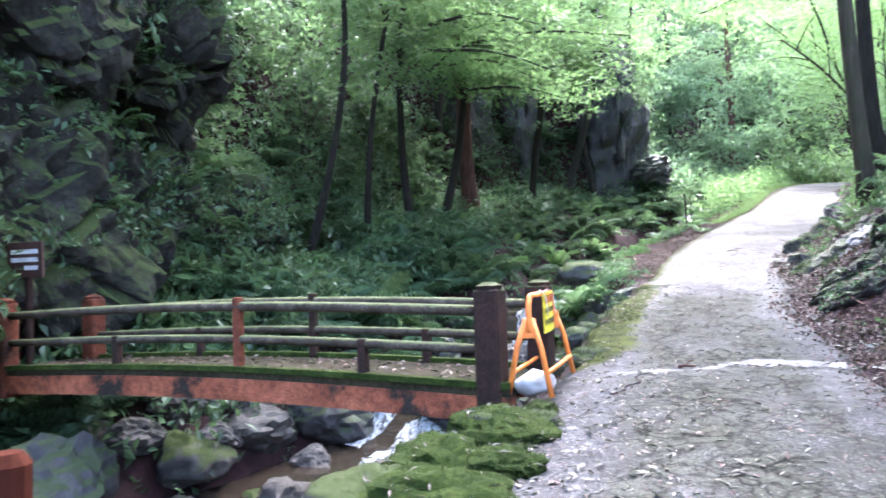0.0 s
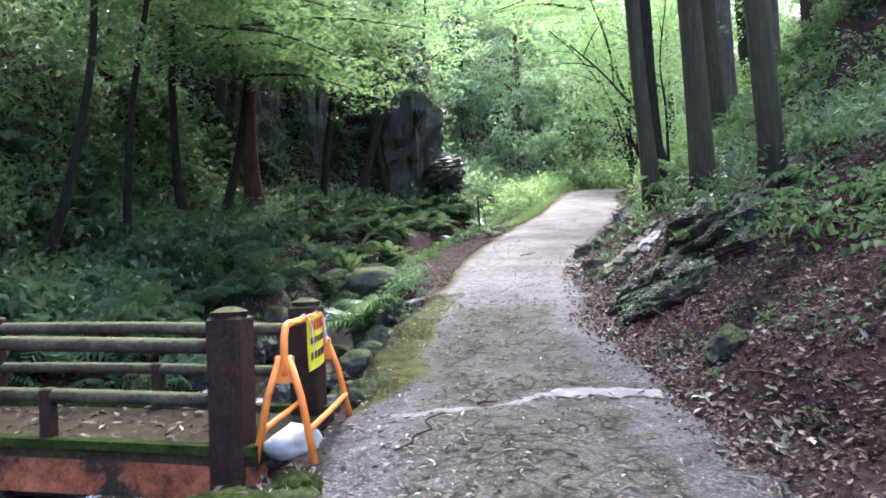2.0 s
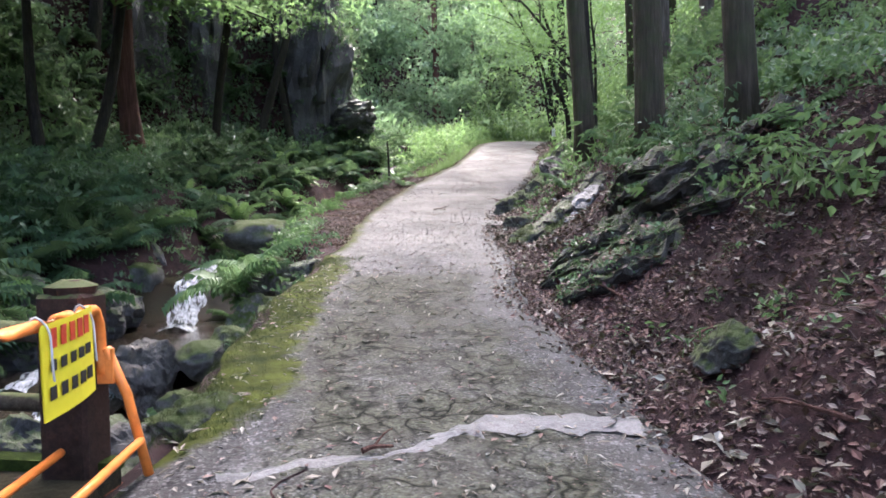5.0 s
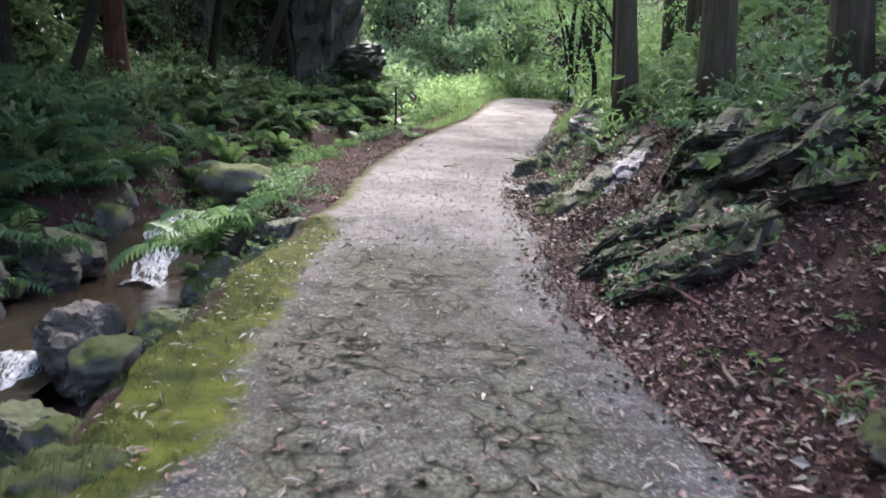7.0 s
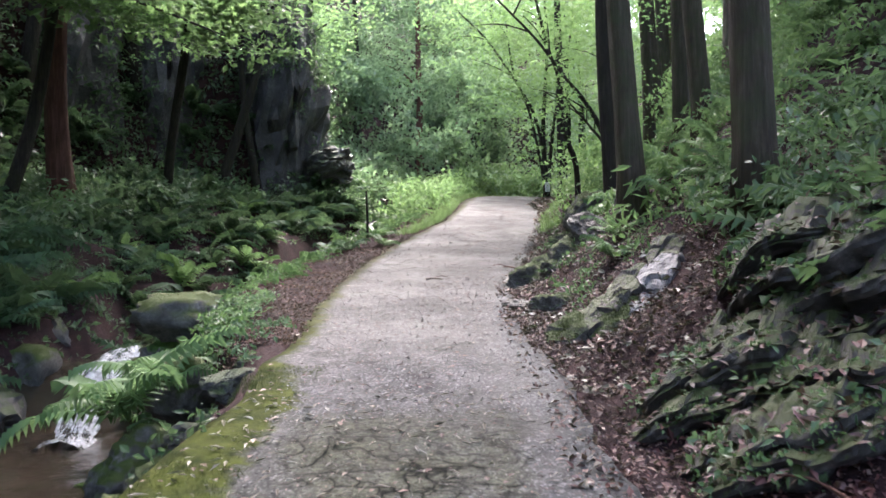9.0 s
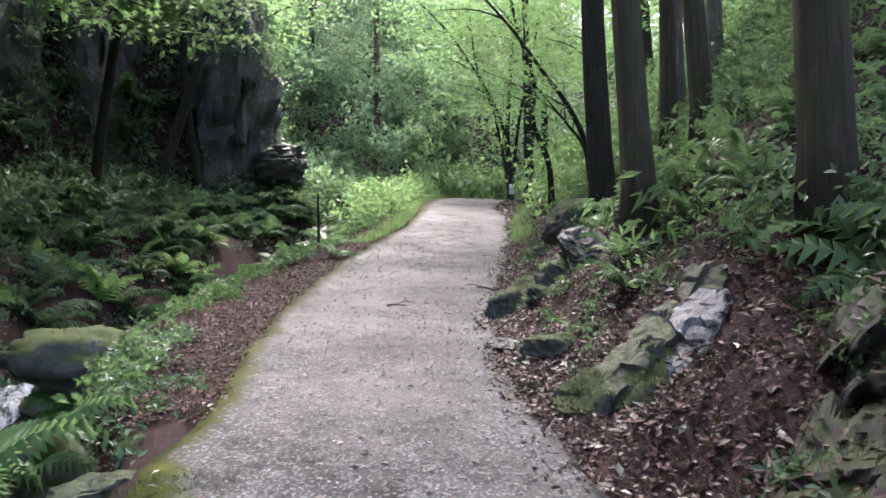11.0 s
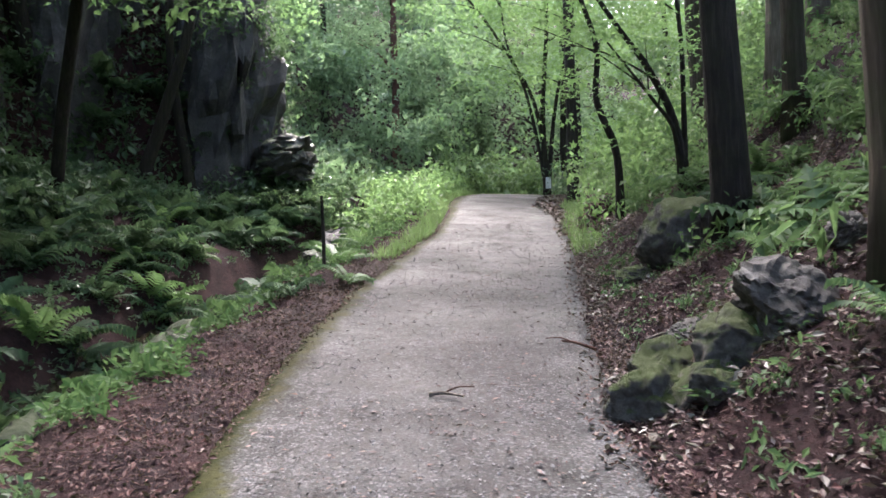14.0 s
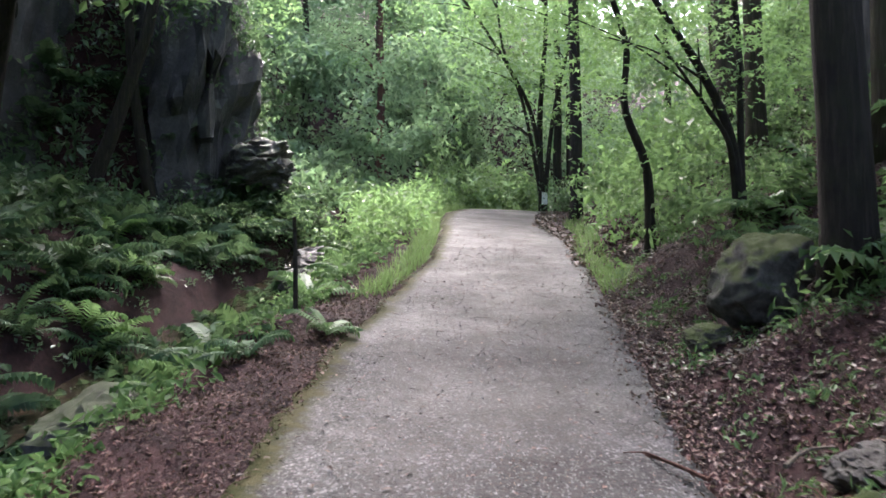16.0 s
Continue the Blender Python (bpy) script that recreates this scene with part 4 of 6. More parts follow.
# ---- rocks ----
cliffs = [(-7.6, 8.6, 2.6, 1.9, 1.5, 2.4), (-7.9, 9.6, 5.2, 2.0, 1.8, 2.6), (-7.3, 11.0, 2.4, 1.7, 1.4, 2.0), (-7.5, 11.6, 5.0, 1.7, 1.6, 2.2), (-7.0, 6.6, 1.2, 1.4, 1.3, 1.8), (-8.5, 7.4, 5.0, 1.9, 1.8, 2.8), (-6.9, 13.4, 2.2, 1.4, 1.4, 1.5), (-9.5, 6, 8, 2.4, 2.2, 3)]
faces = []
for i, (x, y, z, a, b, c) in enumerate(cliffs):
    faces.append(rock("cliff_rock", (x, y, z), (a, b, c), cliff_stone, 60 + i, "dark wet cliff rock with mossy ledges", "rock", 30 + 25 * i, (24, -30), 2.6, 6, 0.9, "cliff", 1.7))
grow_on("ledge_plants", faces, 300, herb_kinds + shrub_kinds, shrub_green, (0.15, 0.45), 400, "green plants growing from the cliff ledges", "plants")
grow_on("ledge_ferns", faces, 26, small_ferns, fern_mid, (0.35, 0.7), 401, "small ferns hanging from the cliff", "ferns")
rock("overhanging_rock", (3.1, 33.4, 5.6), (1.35, 1.4, 0.75), wet_rock, 71, "dark overhanging rock jutting from the hillside", "rock", 10, (0, -12), 2.0, 5, 0.8)
w1 = rock("rock_wall", (1.5, 33.6, 7.0), (2.3, 2.4, 6.5), wet_rock, 72, "tall dark rock face above the stream", "rock", 30, (0, 8), 1.6, 5, 0.9)
w2 = rock("rock_wall", (-1.6, 32.9, 7.0), (2.6, 2.2, 6.5), wet_rock, 73, "tall dark rock face above the stream", "rock", 70, (0, 5), 1.6, 5, 0.9)
w3 = rock("rock_wall", (-4.6, 30.6, 6.5), (2.6, 2.4, 6.0), wet_rock, 74, "tall dark rock face above the stream", "rock", 50, (0, 4), 1.6, 5, 0.9)
grow_on("rock_wall_shrubs", [w1, w2, w3], 300, shrub_kinds, shrub_green, (0.3, 0.6), 403, "dark shrubs clinging to the rock face", "shrubs", 0.1)
mossy = []
for i, (x, y, z, a, b, c, m, lab) in enumerate([
    (0.15, 15.2, 1.42, 0.62, 0.5, 0.28, moss_rock, "flat moss-topped boulder beside the stream"),
    (-0.62, 4.7, 0.42, 0.42, 0.38, 0.24, moss_rock, "round moss cushion on a roadside stone"),
    (-0.98, 3.75, 0.22, 0.55, 0.5, 0.32, moss_rock, "broad mossy stone above the stream bank"),
    (-0.35, 5.05, 0.46, 0.36, 0.3, 0.14, moss_rock, "low mossy stone at the road edge"),
    (0.02, 7.35, 0.62, 0.3, 0.35, 0.2, moss_rock, "mossy stone by the bridge end"),
    (-0.28, 7.2, 0.5, 0.3, 0.24, 0.2, grey_rock, "angular grey stone by the bridge end"),
    (-1.05, 12.15, -0.02, 0.4, 0.36, 0.46, pale_rock, "pale angular boulder standing in the stream"),
    (-0.35, 12.9, -0.02, 0.22, 0.3, 0.16, grey_rock, "small stone at the water's edge"),
    (-0.95, 10.5, -0.35, 0.45, 0.4, 0.35, wet_rock, "dark wet stone below the road edge"),
    (-1.9, 10.9, -0.45, 0.5, 0.4, 0.36, wet_rock, "dark boulder splitting the white water"),
    (-3.6, 10.6, -0.45, 0.85, 0.6, 0.5, wet_rock, "long dark boulder behind the bridge"),
    (-4.6, 9.6, -0.5, 0.8, 0.7, 0.45, grey_rock, "pale boulder behind the bridge"),
    (-2.7, 7.7, -0.95, 0.8, 0.6, 0.35, grey_rock, "flat wet boulder under the bridge"),
    (-3.4, 5.3, -0.85, 0.65, 0.55, 0.45, grey_rock, "mossy boulder below the bridge"),
    (-2.4, 4.7, -0.75, 0.6, 0.5, 0.4, grey_rock, "lichen-spotted boulder below the bridge"),
    (-4.4, 4.6, -0.9, 0.7, 0.6, 0.6, moss_rock, "green boulder below the bridge"),
    (-1.75, 5.4, -0.55, 0.5, 0.4, 0.4, grey_rock, "grey boulder under the bridge end"),
    (-3.2, 3.6, -0.9, 0.6, 0.5, 0.5, moss_rock, "mossy boulder in the stream bed"),
    (-2.0, 3.3, -0.55, 0.5, 0.45, 0.4, grey_rock, "grey boulder on the stream bank"),
    (-4.9, 6.4, -0.4, 0.7, 0.6, 0.6, wet_rock, "dark boulder by the bridge abutment"),
    (-2.6, 16.3, 0.35, 0.8, 0.9, 0.6, wet_rock, "large dark boulder beside the pool"),
    (-2.9, 14.2, 0.2, 0.6, 0.7, 0.45, wet_rock, "dark rounded rock on the far bank"),
    (-2.35, 15.3, 0.25, 0.6, 0.5, 0.42, wet_rock, "dark wet rock at the edge of the pool"),
    (-1.95, 17.2, 0.55, 0.5, 0.5, 0.45, moss_rock, "mossy rock beside the small cascade"),
    (-3.2, 15.2, 0.5, 0.7, 0.6, 0.5, wet_rock, "dark rock on the bank above the pool"),
    (-2.5, 13.3, 0.05, 0.5, 0.5, 0.36, wet_rock, "low dark rock at the edge of the pool"),
    (-2.0, 18.3, 0.75, 0.6, 0.6, 0.5, wet_rock, "dark rock above the small cascade"),
    (-0.3, 17.2, 0.65, 0.4, 0.5, 0.35, moss_rock, "mossy rock beside the small cascade"),
    (0.1, 12.0, 0.6, 0.24, 0.4, 0.26, moss_rock, "mossy block supporting the road edge"),
    (0.35, 13.0, 0.95, 0.3, 0.4, 0.26, moss_rock, "mossy stone at the road edge"),
    (0.55, 18.0, 1.2, 0.55, 0.6, 0.4, wet_rock, "dark stone below the verge"),
    (1.4, 20.2, 1.6, 0.5, 0.6, 0.4, wet_rock, "dark stone below the verge"),
    (4.6, 30.6, 3.2, 0.8, 0.9, 0.5, grey_rock, "rounded boulder beside the far cascade"),
    (5.7, 31.6, 3.6, 0.6, 0.7, 0.4, grey_rock, "rounded boulder beside the far cascade"),
    (3.9, 29.4, 2.7, 0.6, 0.6, 0.4, wet_rock, "dark boulder in the upper stream")]):
    stone = rock("boulder", (x, y, z), (a, b, c), m, 10 + i, lab, "rock", 37 * i, (0, 0), 0, 5 if y < 13 and x > -3.5 else 4, 0.8)
    if m is moss_rock and y < 18:
        mossy.append(stone)
grow_on("rock_moss", mossy, 900, [BLADE], moss_tuft, (0.02, 0.05), 405, "soft moss tufts on the stones", "moss", 0.1)
outcrop = []
for i, (x, y, z, a, b, c, tx, ty, tz, m, lab) in enumerate([
    (2.7, 6.9, 0.74, 0.24, 0.2, 0.16, 0, 0, 30, moss_rock, "small mossy stone in the leaf litter"),
    (4.6, 15.3, 2.0, 0.31, 0.3, 0.24, 0, -20, 70, moss_rock, "mossy broken stone at the foot of the bank"),
    (4.5, 15.85, 2.0, 0.31, 0.26, 0.2, 10, -20, 40, moss_rock, "mossy broken stone at the foot of the bank"),
    (4.3, 15.1, 1.8, 0.2, 0.18, 0.12, 0, -10, 20, moss_rock, "small mossy stone by the track"),
    (5.35, 15.3, 2.3, 0.17, 0.14, 0.12, 0, -30, 70, grey_rock, "small pale stone in the bank"),
    (3.55, 14.25, 1.58, 0.2, 0.3, 0.07, 0, 0, 15, grey_rock, "flat stone at the road edge"),
    (3.75, 13.6, 1.7, 0.26, 0.26, 0.16, 0, 0, 15, moss_rock, "mossy stone at the foot of the bank"),
    (5.0, 16.4, 2.3, 0.26, 0.2, 0.14, 0, 0, 70, grey_rock, "grey stone in the leaf litter"),
    (4.55, 15.35, 2.1, 0.5, 0.42, 0.36, 0, -25, 20, moss_rock, "large mossy rock bedded in the bank"),
    (4.8, 15.2, 2.2, 0.36, 0.3, 0.24, 10, -25, 75, grey_rock, "pale grey rock bedded in the bank"),
    (4.15, 15.55, 1.9, 0.3, 0.26, 0.22, 0, -10, 50, moss_rock, "mossy rock at the edge of the track"),
    (5.9, 18.85, 2.4, 0.3, 0.24, 0.12, 0, -8, 35, moss_rock, "flat mossy stone beside the track")]):
    z = ground_at(x, y) + (0.12 if a < 0.4 else -0.55) * c
    made = rock("bank_stone", (x, y, z), (a, b, c), m, 130 + i, lab, "rock", tz, (tx, ty), 0, 5, 0.9, "", 1.2 if a > 0.4 else 2.2, 0.03 if a > 0.4 else 0.12)


rock("bank_boulder", (6.45, 18.85, 2.92), (0.5, 0.45, 0.4), moss_rock, 160, "rounded mossy boulder at the foot of a tree", "rock", 10, (0, 0), 0, 5, 0.6, "", 1.2, 0.08)


def bed(parent, a, length, depth, thick, seed):
    """One bed of the outcrop: its broken edge climbs along the face, its top runs back into the bank."""
    go, back = np.array((0.53, -0.7, 0.4)), np.array((0.79, 0.61, 0.0))
    n, tops, fronts = 120, 9, 9
    run = np.linspace(0, length, n)
    o = run * 0
    full = np.clip(np.minimum(run, length - run) / 0.5, 0.0, 1) ** 0.7
    block = np.floor(run * 2.6 + seed * 0.37 + 0.9 * rough2(run, o, 0.35, seed + 3))
    chip = rough2(block * 1.7, o + seed, 1.0, seed + 5)
    lost = ramped(rough2(run, o, 0.55, seed + 11), 0.1, 0.35)
    edge = np.array(a, float) + run[:, None] * go
    edge = edge + back * (0.14 * rough2(run, o, 0.8, seed) + 0.11 * chip + 0.05 * rough2(run, o, 0.13, seed + 1) + 0.22 * lost + 0.45 * (1 - full))[:, None]
    edge[:, 2] += 0.06 * rough2(run, o, 0.5, seed + 2) + 0.035 * chip + 0.02 * rough2(run, o, 0.12, seed + 12) - 0.12 * (1 - full)
    rows = []
    for v in np.linspace(1, 0, tops) ** 1.7:
        lift = 0.3 * v * depth + (0.09 * rough2(run, o + v * depth, 0.2, seed + 4) + 0.05 * rough2(run, o + v * depth, 0.08, seed + 9)) * min(1, v * 6) + 0.015 * rough2(run, o + v * depth, 0.04, seed + 6)
        rows.append(edge + back * v * depth + np.stack([o, o, lift], -1))
    for v in np.linspace(0.06, 1, fronts):
        split = 0.06 * rough2(block + 7, o + math.floor(v * 2.3) * 3.7, 1.0, seed + 7) + 0.03 * rough2(run, o + v * 2, 0.09, seed + 8)
        rows.append(edge + back * (0.16 * v ** 1.2 - 0.05 * math.sin(math.pi * v ** 0.6) + split)[:, None] - np.stack([o, o, o + thick * v], -1))
    rows.append(edge + back * depth - (0, 0, thick))
    return part("rock_bed", (np.concatenate(rows), grid_faces(n, len(rows))[:, ::-1]), ledge_rock, parent)


cliff_foot = root("rock_outcrop", (0, 0, 0))
for i in range(10):
    k = i + 0.9 * math.sin(i * 2.1)
    a = (2.62 + 0.085 * k + 0.05 * math.sin(i * 5.3), 10.5 + 0.075 * k + 0.16 * math.sin(i * 3.7), 0.86 + 0.085 * i)
    a = tuple(p + 0.09 * max(0, i - 3) * q for p, q in zip(a, (0.53, -0.7, 0.4)))
    outcrop.append(bed(cliff_foot, a, 2.3 + 0.5 * math.sin(i * 1.9), 0.7, 0.16 + 0.06 * math.sin(i * 4.1), 900 + 10 * i))
for i, (a, ln) in enumerate([((2.52, 9.75, 0.8), 1.35), ((2.62, 9.85, 0.9), 1.6), ((2.76, 9.9, 1.0), 1.75)]):
    outcrop.append(bed(cliff_foot, a, ln, 0.6, 0.17, 1100 + 10 * i))
tagged(cliff_foot, "thin-bedded mossy rock outcrop dipping beside the track", "rock")


def plate(parent, centre, half, thick, mat, seed, spin=0.0, tip=0.0):
    """A broken slab lying on the dip of the bank: uneven outline, chipped rim, rough top."""
    r = random.Random(seed)
    normal = Vector((-0.52 + tip, -0.25, 0.82)).normalized()
    e1 = Vector((0.70, 0.35, 0.62))
    e1 = (e1 - normal * e1.dot(normal)).normalized()
    e2 = normal.cross(e1)
    m, rings = 40, 9
    corner = [(math.tau * k / 7 + r.uniform(-0.25, 0.25), r.uniform(0.8, 1.12)) for k in range(7)]
    corner.append((corner[0][0] + math.tau, corner[0][1]))
    v = []
    for q in range(rings + 4):
        for k in range(m):
            t = corner[0][0] + math.tau * k / m
            n0 = max(w for w in range(7) if corner[w][0] <= t + 1e-6)
            f = (t - corner[n0][0]) / (corner[n0 + 1][0] - corner[n0][0])
            p0, p1 = [Vector((math.cos(w[0]), math.sin(w[0]), 0)) * w[1] for w in corner[n0:n0 + 2]]
            out = p0.lerp(p1, f)
            s = min(1.0, (q + 0.02) / (rings - 1)) if q < rings else 1.0 + 0.02 * (q - rings + 1)
            x, y = out.x * s * half[0], out.y * s * half[1]
            c, d = math.cos(spin), math.sin(spin)
            x, y = c * x - d * y, d * x + c * y
            w = Vector(centre) + e1 * x + e2 * y
            z = 0.035 * noise.noise(w * 4.5) + 0.02 * noise.noise(w * 11) + 0.012 * noise.noise(w * 27) + 0.03 * noise.cell(Vector((x * 6 + seed, y * 4, 0)))
            z = z - 0.02 * s ** 6 if q < rings else z * (1 - (q - rings + 1) / 4) - thick * (q - rings + 1) / 4
            v.append(w + normal * z + (e1 * noise.noise(w * 8) + e2 * noise.noise(w * 8 + Vector((9, 0, 0)))) * (0.035 if q >= rings - 1 else 0.0))
    i = np.arange(rings + 3)[:, None] * m + np.arange(m)[None]
    j = np.arange(rings + 3)[:, None] * m + (np.arange(m)[None] + 1) % m
    return part("slab", (np.array([w[:] for w in v]), np.stack([i, i + m, j + m, j], -1).reshape(-1, 4)), mat, parent)


slabs = root("broken_slabs", (0, 0, 0))
slab_moss = []
for i, (c, h, th, m, spin, tip) in enumerate([
    ((3.98, 12.15, 1.66), (0.4, 0.3), 0.16, slab_rock, 0.05, 0.0), ((4.2, 12.42, 1.95), (0.3, 0.2), 0.14, slab_rock, 0.4, 0.05),
    ((3.62, 12.05, 1.44), (0.28, 0.26), 0.18, moss_rock, 0.0, 0.05), ((3.62, 12.42, 1.6), (0.36, 0.2), 0.18, ledge_rock, 0.15, 0.1),
    ((3.95, 12.55, 1.82), (0.36, 0.2), 0.18, ledge_rock, 0.2, 0.05), ((3.3, 12.35, 1.46), (0.24, 0.2), 0.16, moss_rock, 0.3, 0.1),
    ((3.7, 12.25, 1.58), (0.36, 0.16), 0.16, moss_rock, 0.1, 0.1), ((4.35, 12.65, 2.12), (0.28, 0.18), 0.16, ledge_rock, 0.2, 0.0)]):
    ob = plate(slabs, c, h, th, m, 300 + i, spin, tip)
    if m is moss_rock:
        slab_moss.append(ob)
tagged(slabs, "tilted broken slabs, one bare and wet, others mossy", "rock")
grow_on("slab_moss", slab_moss, 900, [BLADE], moss_tuft, (0.02, 0.05), 410, "moss tufts on the broken slabs", "moss", 0.3)
grow_on("outcrop_moss", outcrop, 900, [BLADE], moss_tuft, (0.02, 0.05), 406, "moss tufts on the rock ledges", "moss", 0.5)
grow_on("outcrop_sprigs", outcrop, 34, herb_kinds, fern_mid, (0.03, 0.09), 407, "small sprigs in the joints of the ledges", "plants", -0.4)
grow_on("outcrop_plants", outcrop, 12, herb_kinds, shrub_green, (0.05, 0.16), 402, "small leafy plants rooted in the outcrop", "plants", 0.4)


# ---- white water ----
def cascade(y0, y1, side, width, label, seed, lift=0.05):
    ys, us = np.linspace(y0, y1, 40), np.linspace(-1, 1, 17)
    A, B = np.meshgrid(ys, us, indexing="ij")
    w = width * (0.75 + 0.25 * rough2(A, A * 0, 0.5, seed))
    x = stream_x(A) + side + B * w
    z = stream_z(A) + lift * (1 - B * B) * 1.6 - 0.035 + rough2(x, A, 0.16, seed + 1) * 0.035 + rough2(x, A, 0.07, seed + 2) * 0.018
    v = np.stack([x, A, z], -1).reshape(-1, 3)
    lo = v - (0, 0, 0.12)
    f = grid_faces(17, 40)
    return tagged(part("white_water", (np.concatenate([v, lo]), np.concatenate([f, f[:, ::-1] + len(v)])), foam, smooth=True), label, "water")


cascade(7.6, 12.3, 0.3, 0.5, "white water rushing between boulders", 80)
cascade(10.2, 11.9, -0.55, 0.3, "white water rushing between boulders", 84)
cascade(15.6, 18.0, 0.1, 0.4, "small white cascade falling into the pool", 88, 0.07)
cascade(12.2, 13.2, -0.5, 0.3, "foaming water around a boulder", 91)
cascade(31.2, 32.7, 0.0, 0.35, "small white fall in the upper stream", 94)

# ---- trees ----
cedars = [  # base x, y, lean x, radius, bark
    (5.12, 14.65, -0.85, 0.155, bark_grey), (4.98, 12.1, -0.8, 0.165, bark_grey), (7.7, 17.3, -0.6, 0.155, bark_grey), (10.0, 21.4, -0.5, 0.24, bark_light),
    (6.55, 18.1, -0.25, 0.19, bark_dark), (11.75, 26.3, -0.4, 0.26, bark_grey), (8.9, 19.9, -0.4, 0.15, bark_grey), (10.8, 18.2, -0.5, 0.17, bark_grey),
    (8.9, 14.2, -0.5, 0.17, bark_grey), (12.5, 23.5, -0.4, 0.2, bark_light), (4.95, 10.25, -0.7, 0.165, bark_grey), (11.3, 31.9, -0.3, 0.17, bark_dark),
    (14.0, 29.5, -0.3, 0.22, bark_grey), (13.6, 21.0, -0.4, 0.2, bark_grey), (9.8, 11.8, -0.4, 0.18, bark_grey), (16.5, 33.0, -0.3, 0.25, bark_grey), (12.6, 15.6, -0.4, 0.2, bark_grey), (15.6, 25.4, -0.3, 0.22, bark_light), (10.2, 23.6, -0.5, 0.16, bark_grey), (9.2, 16.2, -0.5, 0.16, bark_grey)]
for i, (x, y, lean, rad, bark) in enumerate(cedars):
    z = ground_at(x, y)
    tree("cedar_tree", (x, y, z), (x + lean, y + 0.3, z + 17), rad, bark, "tall straight cedar with grey fibrous bark on the bank", crown_from=0.5, crown_r=1.9, crown_n=26, leaf_mat=cedar_green, seed=i, makers=cedar_kinds, crown_size=(0.6, 1.0), flare=1.45, group="cedars on the bank")
lefts = [(-3.27, 24.6, 0.1, 0.27, bark_red, 16), (-0.35, 30.8, 0.9, 0.16, bark_dark, 12), (-4.6, 21.5, 0.6, 0.13, bark_dark, 11), (-5.0, 18.0, 1.6, 0.09, bark_dark, 9), (-4.0, 23.0, 0.4, 0.14, bark_dark, 12),
         (0.9, 31.6, 0.6, 0.13, bark_dark, 12), (-1.6, 28.0, 0.5, 0.13, bark_dark, 12), (-4.9, 27.5, 0.3, 0.2, bark_dark, 14), (-2.6, 30.5, 0.3, 0.2, bark_dark, 14), (-5.8, 15.5, 0.9, 0.1, bark_dark, 9), (2.3, 33.5, 1.1, 0.12, bark_dark, 12), (1.6, 34.5, 1.3, 0.12, bark_dark, 12)]
for i, (x, y, lean, rad, bark, h) in enumerate(lefts):
    z = ground_at(x, y)
    lab = "tall cedar with reddish bark across the stream" if bark is bark_red else "slender dark-barked tree across the stream"
    tree("tree" if bark is bark_dark else "cedar_tree", (x, y, z), (x + lean, y - 0.4, z + h), rad, bark, lab, crown_from=0.55, crown_r=2.0, crown_n=26, leaf_mat=canopy_green, seed=40 + i, makers=wide_sprays, crown_size=(0.6, 1.1), bend=0.3 if bark is bark_red else 0.9, limbs=4, flare=1.3)
# slender crooked trees by the bend
def crooked(name, stems, label, seed, sprays=14, size=(0.4, 0.8), spread_r=0.6):
    """One or more bent stems from one foot, with thin side twigs and layered leaf sprays on their upper halves."""
    r = np.random.default_rng(seed)
    foot = np.array(stems[0][0][0], float)
    e = root(name, foot)
    leaves = []
    for pts, r0, r1 in stems:
        line = curve_points(np.array(pts, float) - foot, 26)
        line[0, 2] -= 0.25
        part("stem", tube(line, np.linspace(r0, r1, 26) * (1 + 0.5 * np.exp(-np.arange(26) / 1.5)), 8, 0.12, seed), bark_dark, e, smooth=True)
        for k in r.integers(9, 24, 4):
            out = np.array([r.normal(-0.2, 0.8), r.normal(0, 0.6), r.uniform(0.2, 0.8)])
            twig = curve_points([line[k], line[k] + out * 0.5 + (0, 0, 0.1), line[k] + out * 1.1], 6)
            part("twig", tube(twig, np.linspace(r1 * 1.1, 0.006, 6), 6), bark_dark, e)
            leaves.append(twig[3:])
        leaves.append(line[15:])
    pool = np.concatenate(leaves)
    p = pool[r.integers(0, len(pool), sprays)] + r.normal(0, spread_r, (sprays, 3)) * (1, 1, 0.45)
    part("crown", many(spray_kinds, p, upright(sprays, r, 0.2), r.uniform(*size, sprays), r), maple_green, e)
    return tagged(e, label, "tree")


g = ground_at(8.22, 23.4)
crooked("crooked_tree", [([(8.22, 23.4, g), (8.15, 23.4, 4.5), (7.78, 23.4, 5.4), (7.8, 23.4, 6.3), (7.45, 23.4, 7.3), (7.1, 23.4, 8.6), (6.5, 23.3, 10.0)], 0.07, 0.025)], "slender crooked maple with winding dark stem", 71, 60, (0.5, 0.95), 0.9)
g = ground_at(8.05, 21.2)
crooked("leaning_tree", [([(8.05, 21.2, g), (7.88, 21.2, 4.65), (7.5, 21.2, 5.35), (7.0, 21.1, 5.85), (6.3, 21.0, 6.6), (5.4, 20.8, 7.3)], 0.07, 0.018), ([(8.05, 21.2, g), (7.85, 21.15, 4.5), (7.5, 21.1, 4.9), (7.15, 21.0, 5.2), (6.7, 20.9, 5.6)], 0.04, 0.012), ([(8.05, 21.2, g), (8.1, 21.3, 5.6), (8.0, 21.3, 7.0), (8.3, 21.4, 8.8)], 0.045, 0.015)], "leaning maple with several thin dark stems", 72, 46, (0.45, 0.85), 0.8)
g = ground_at(12.9, 37.6)
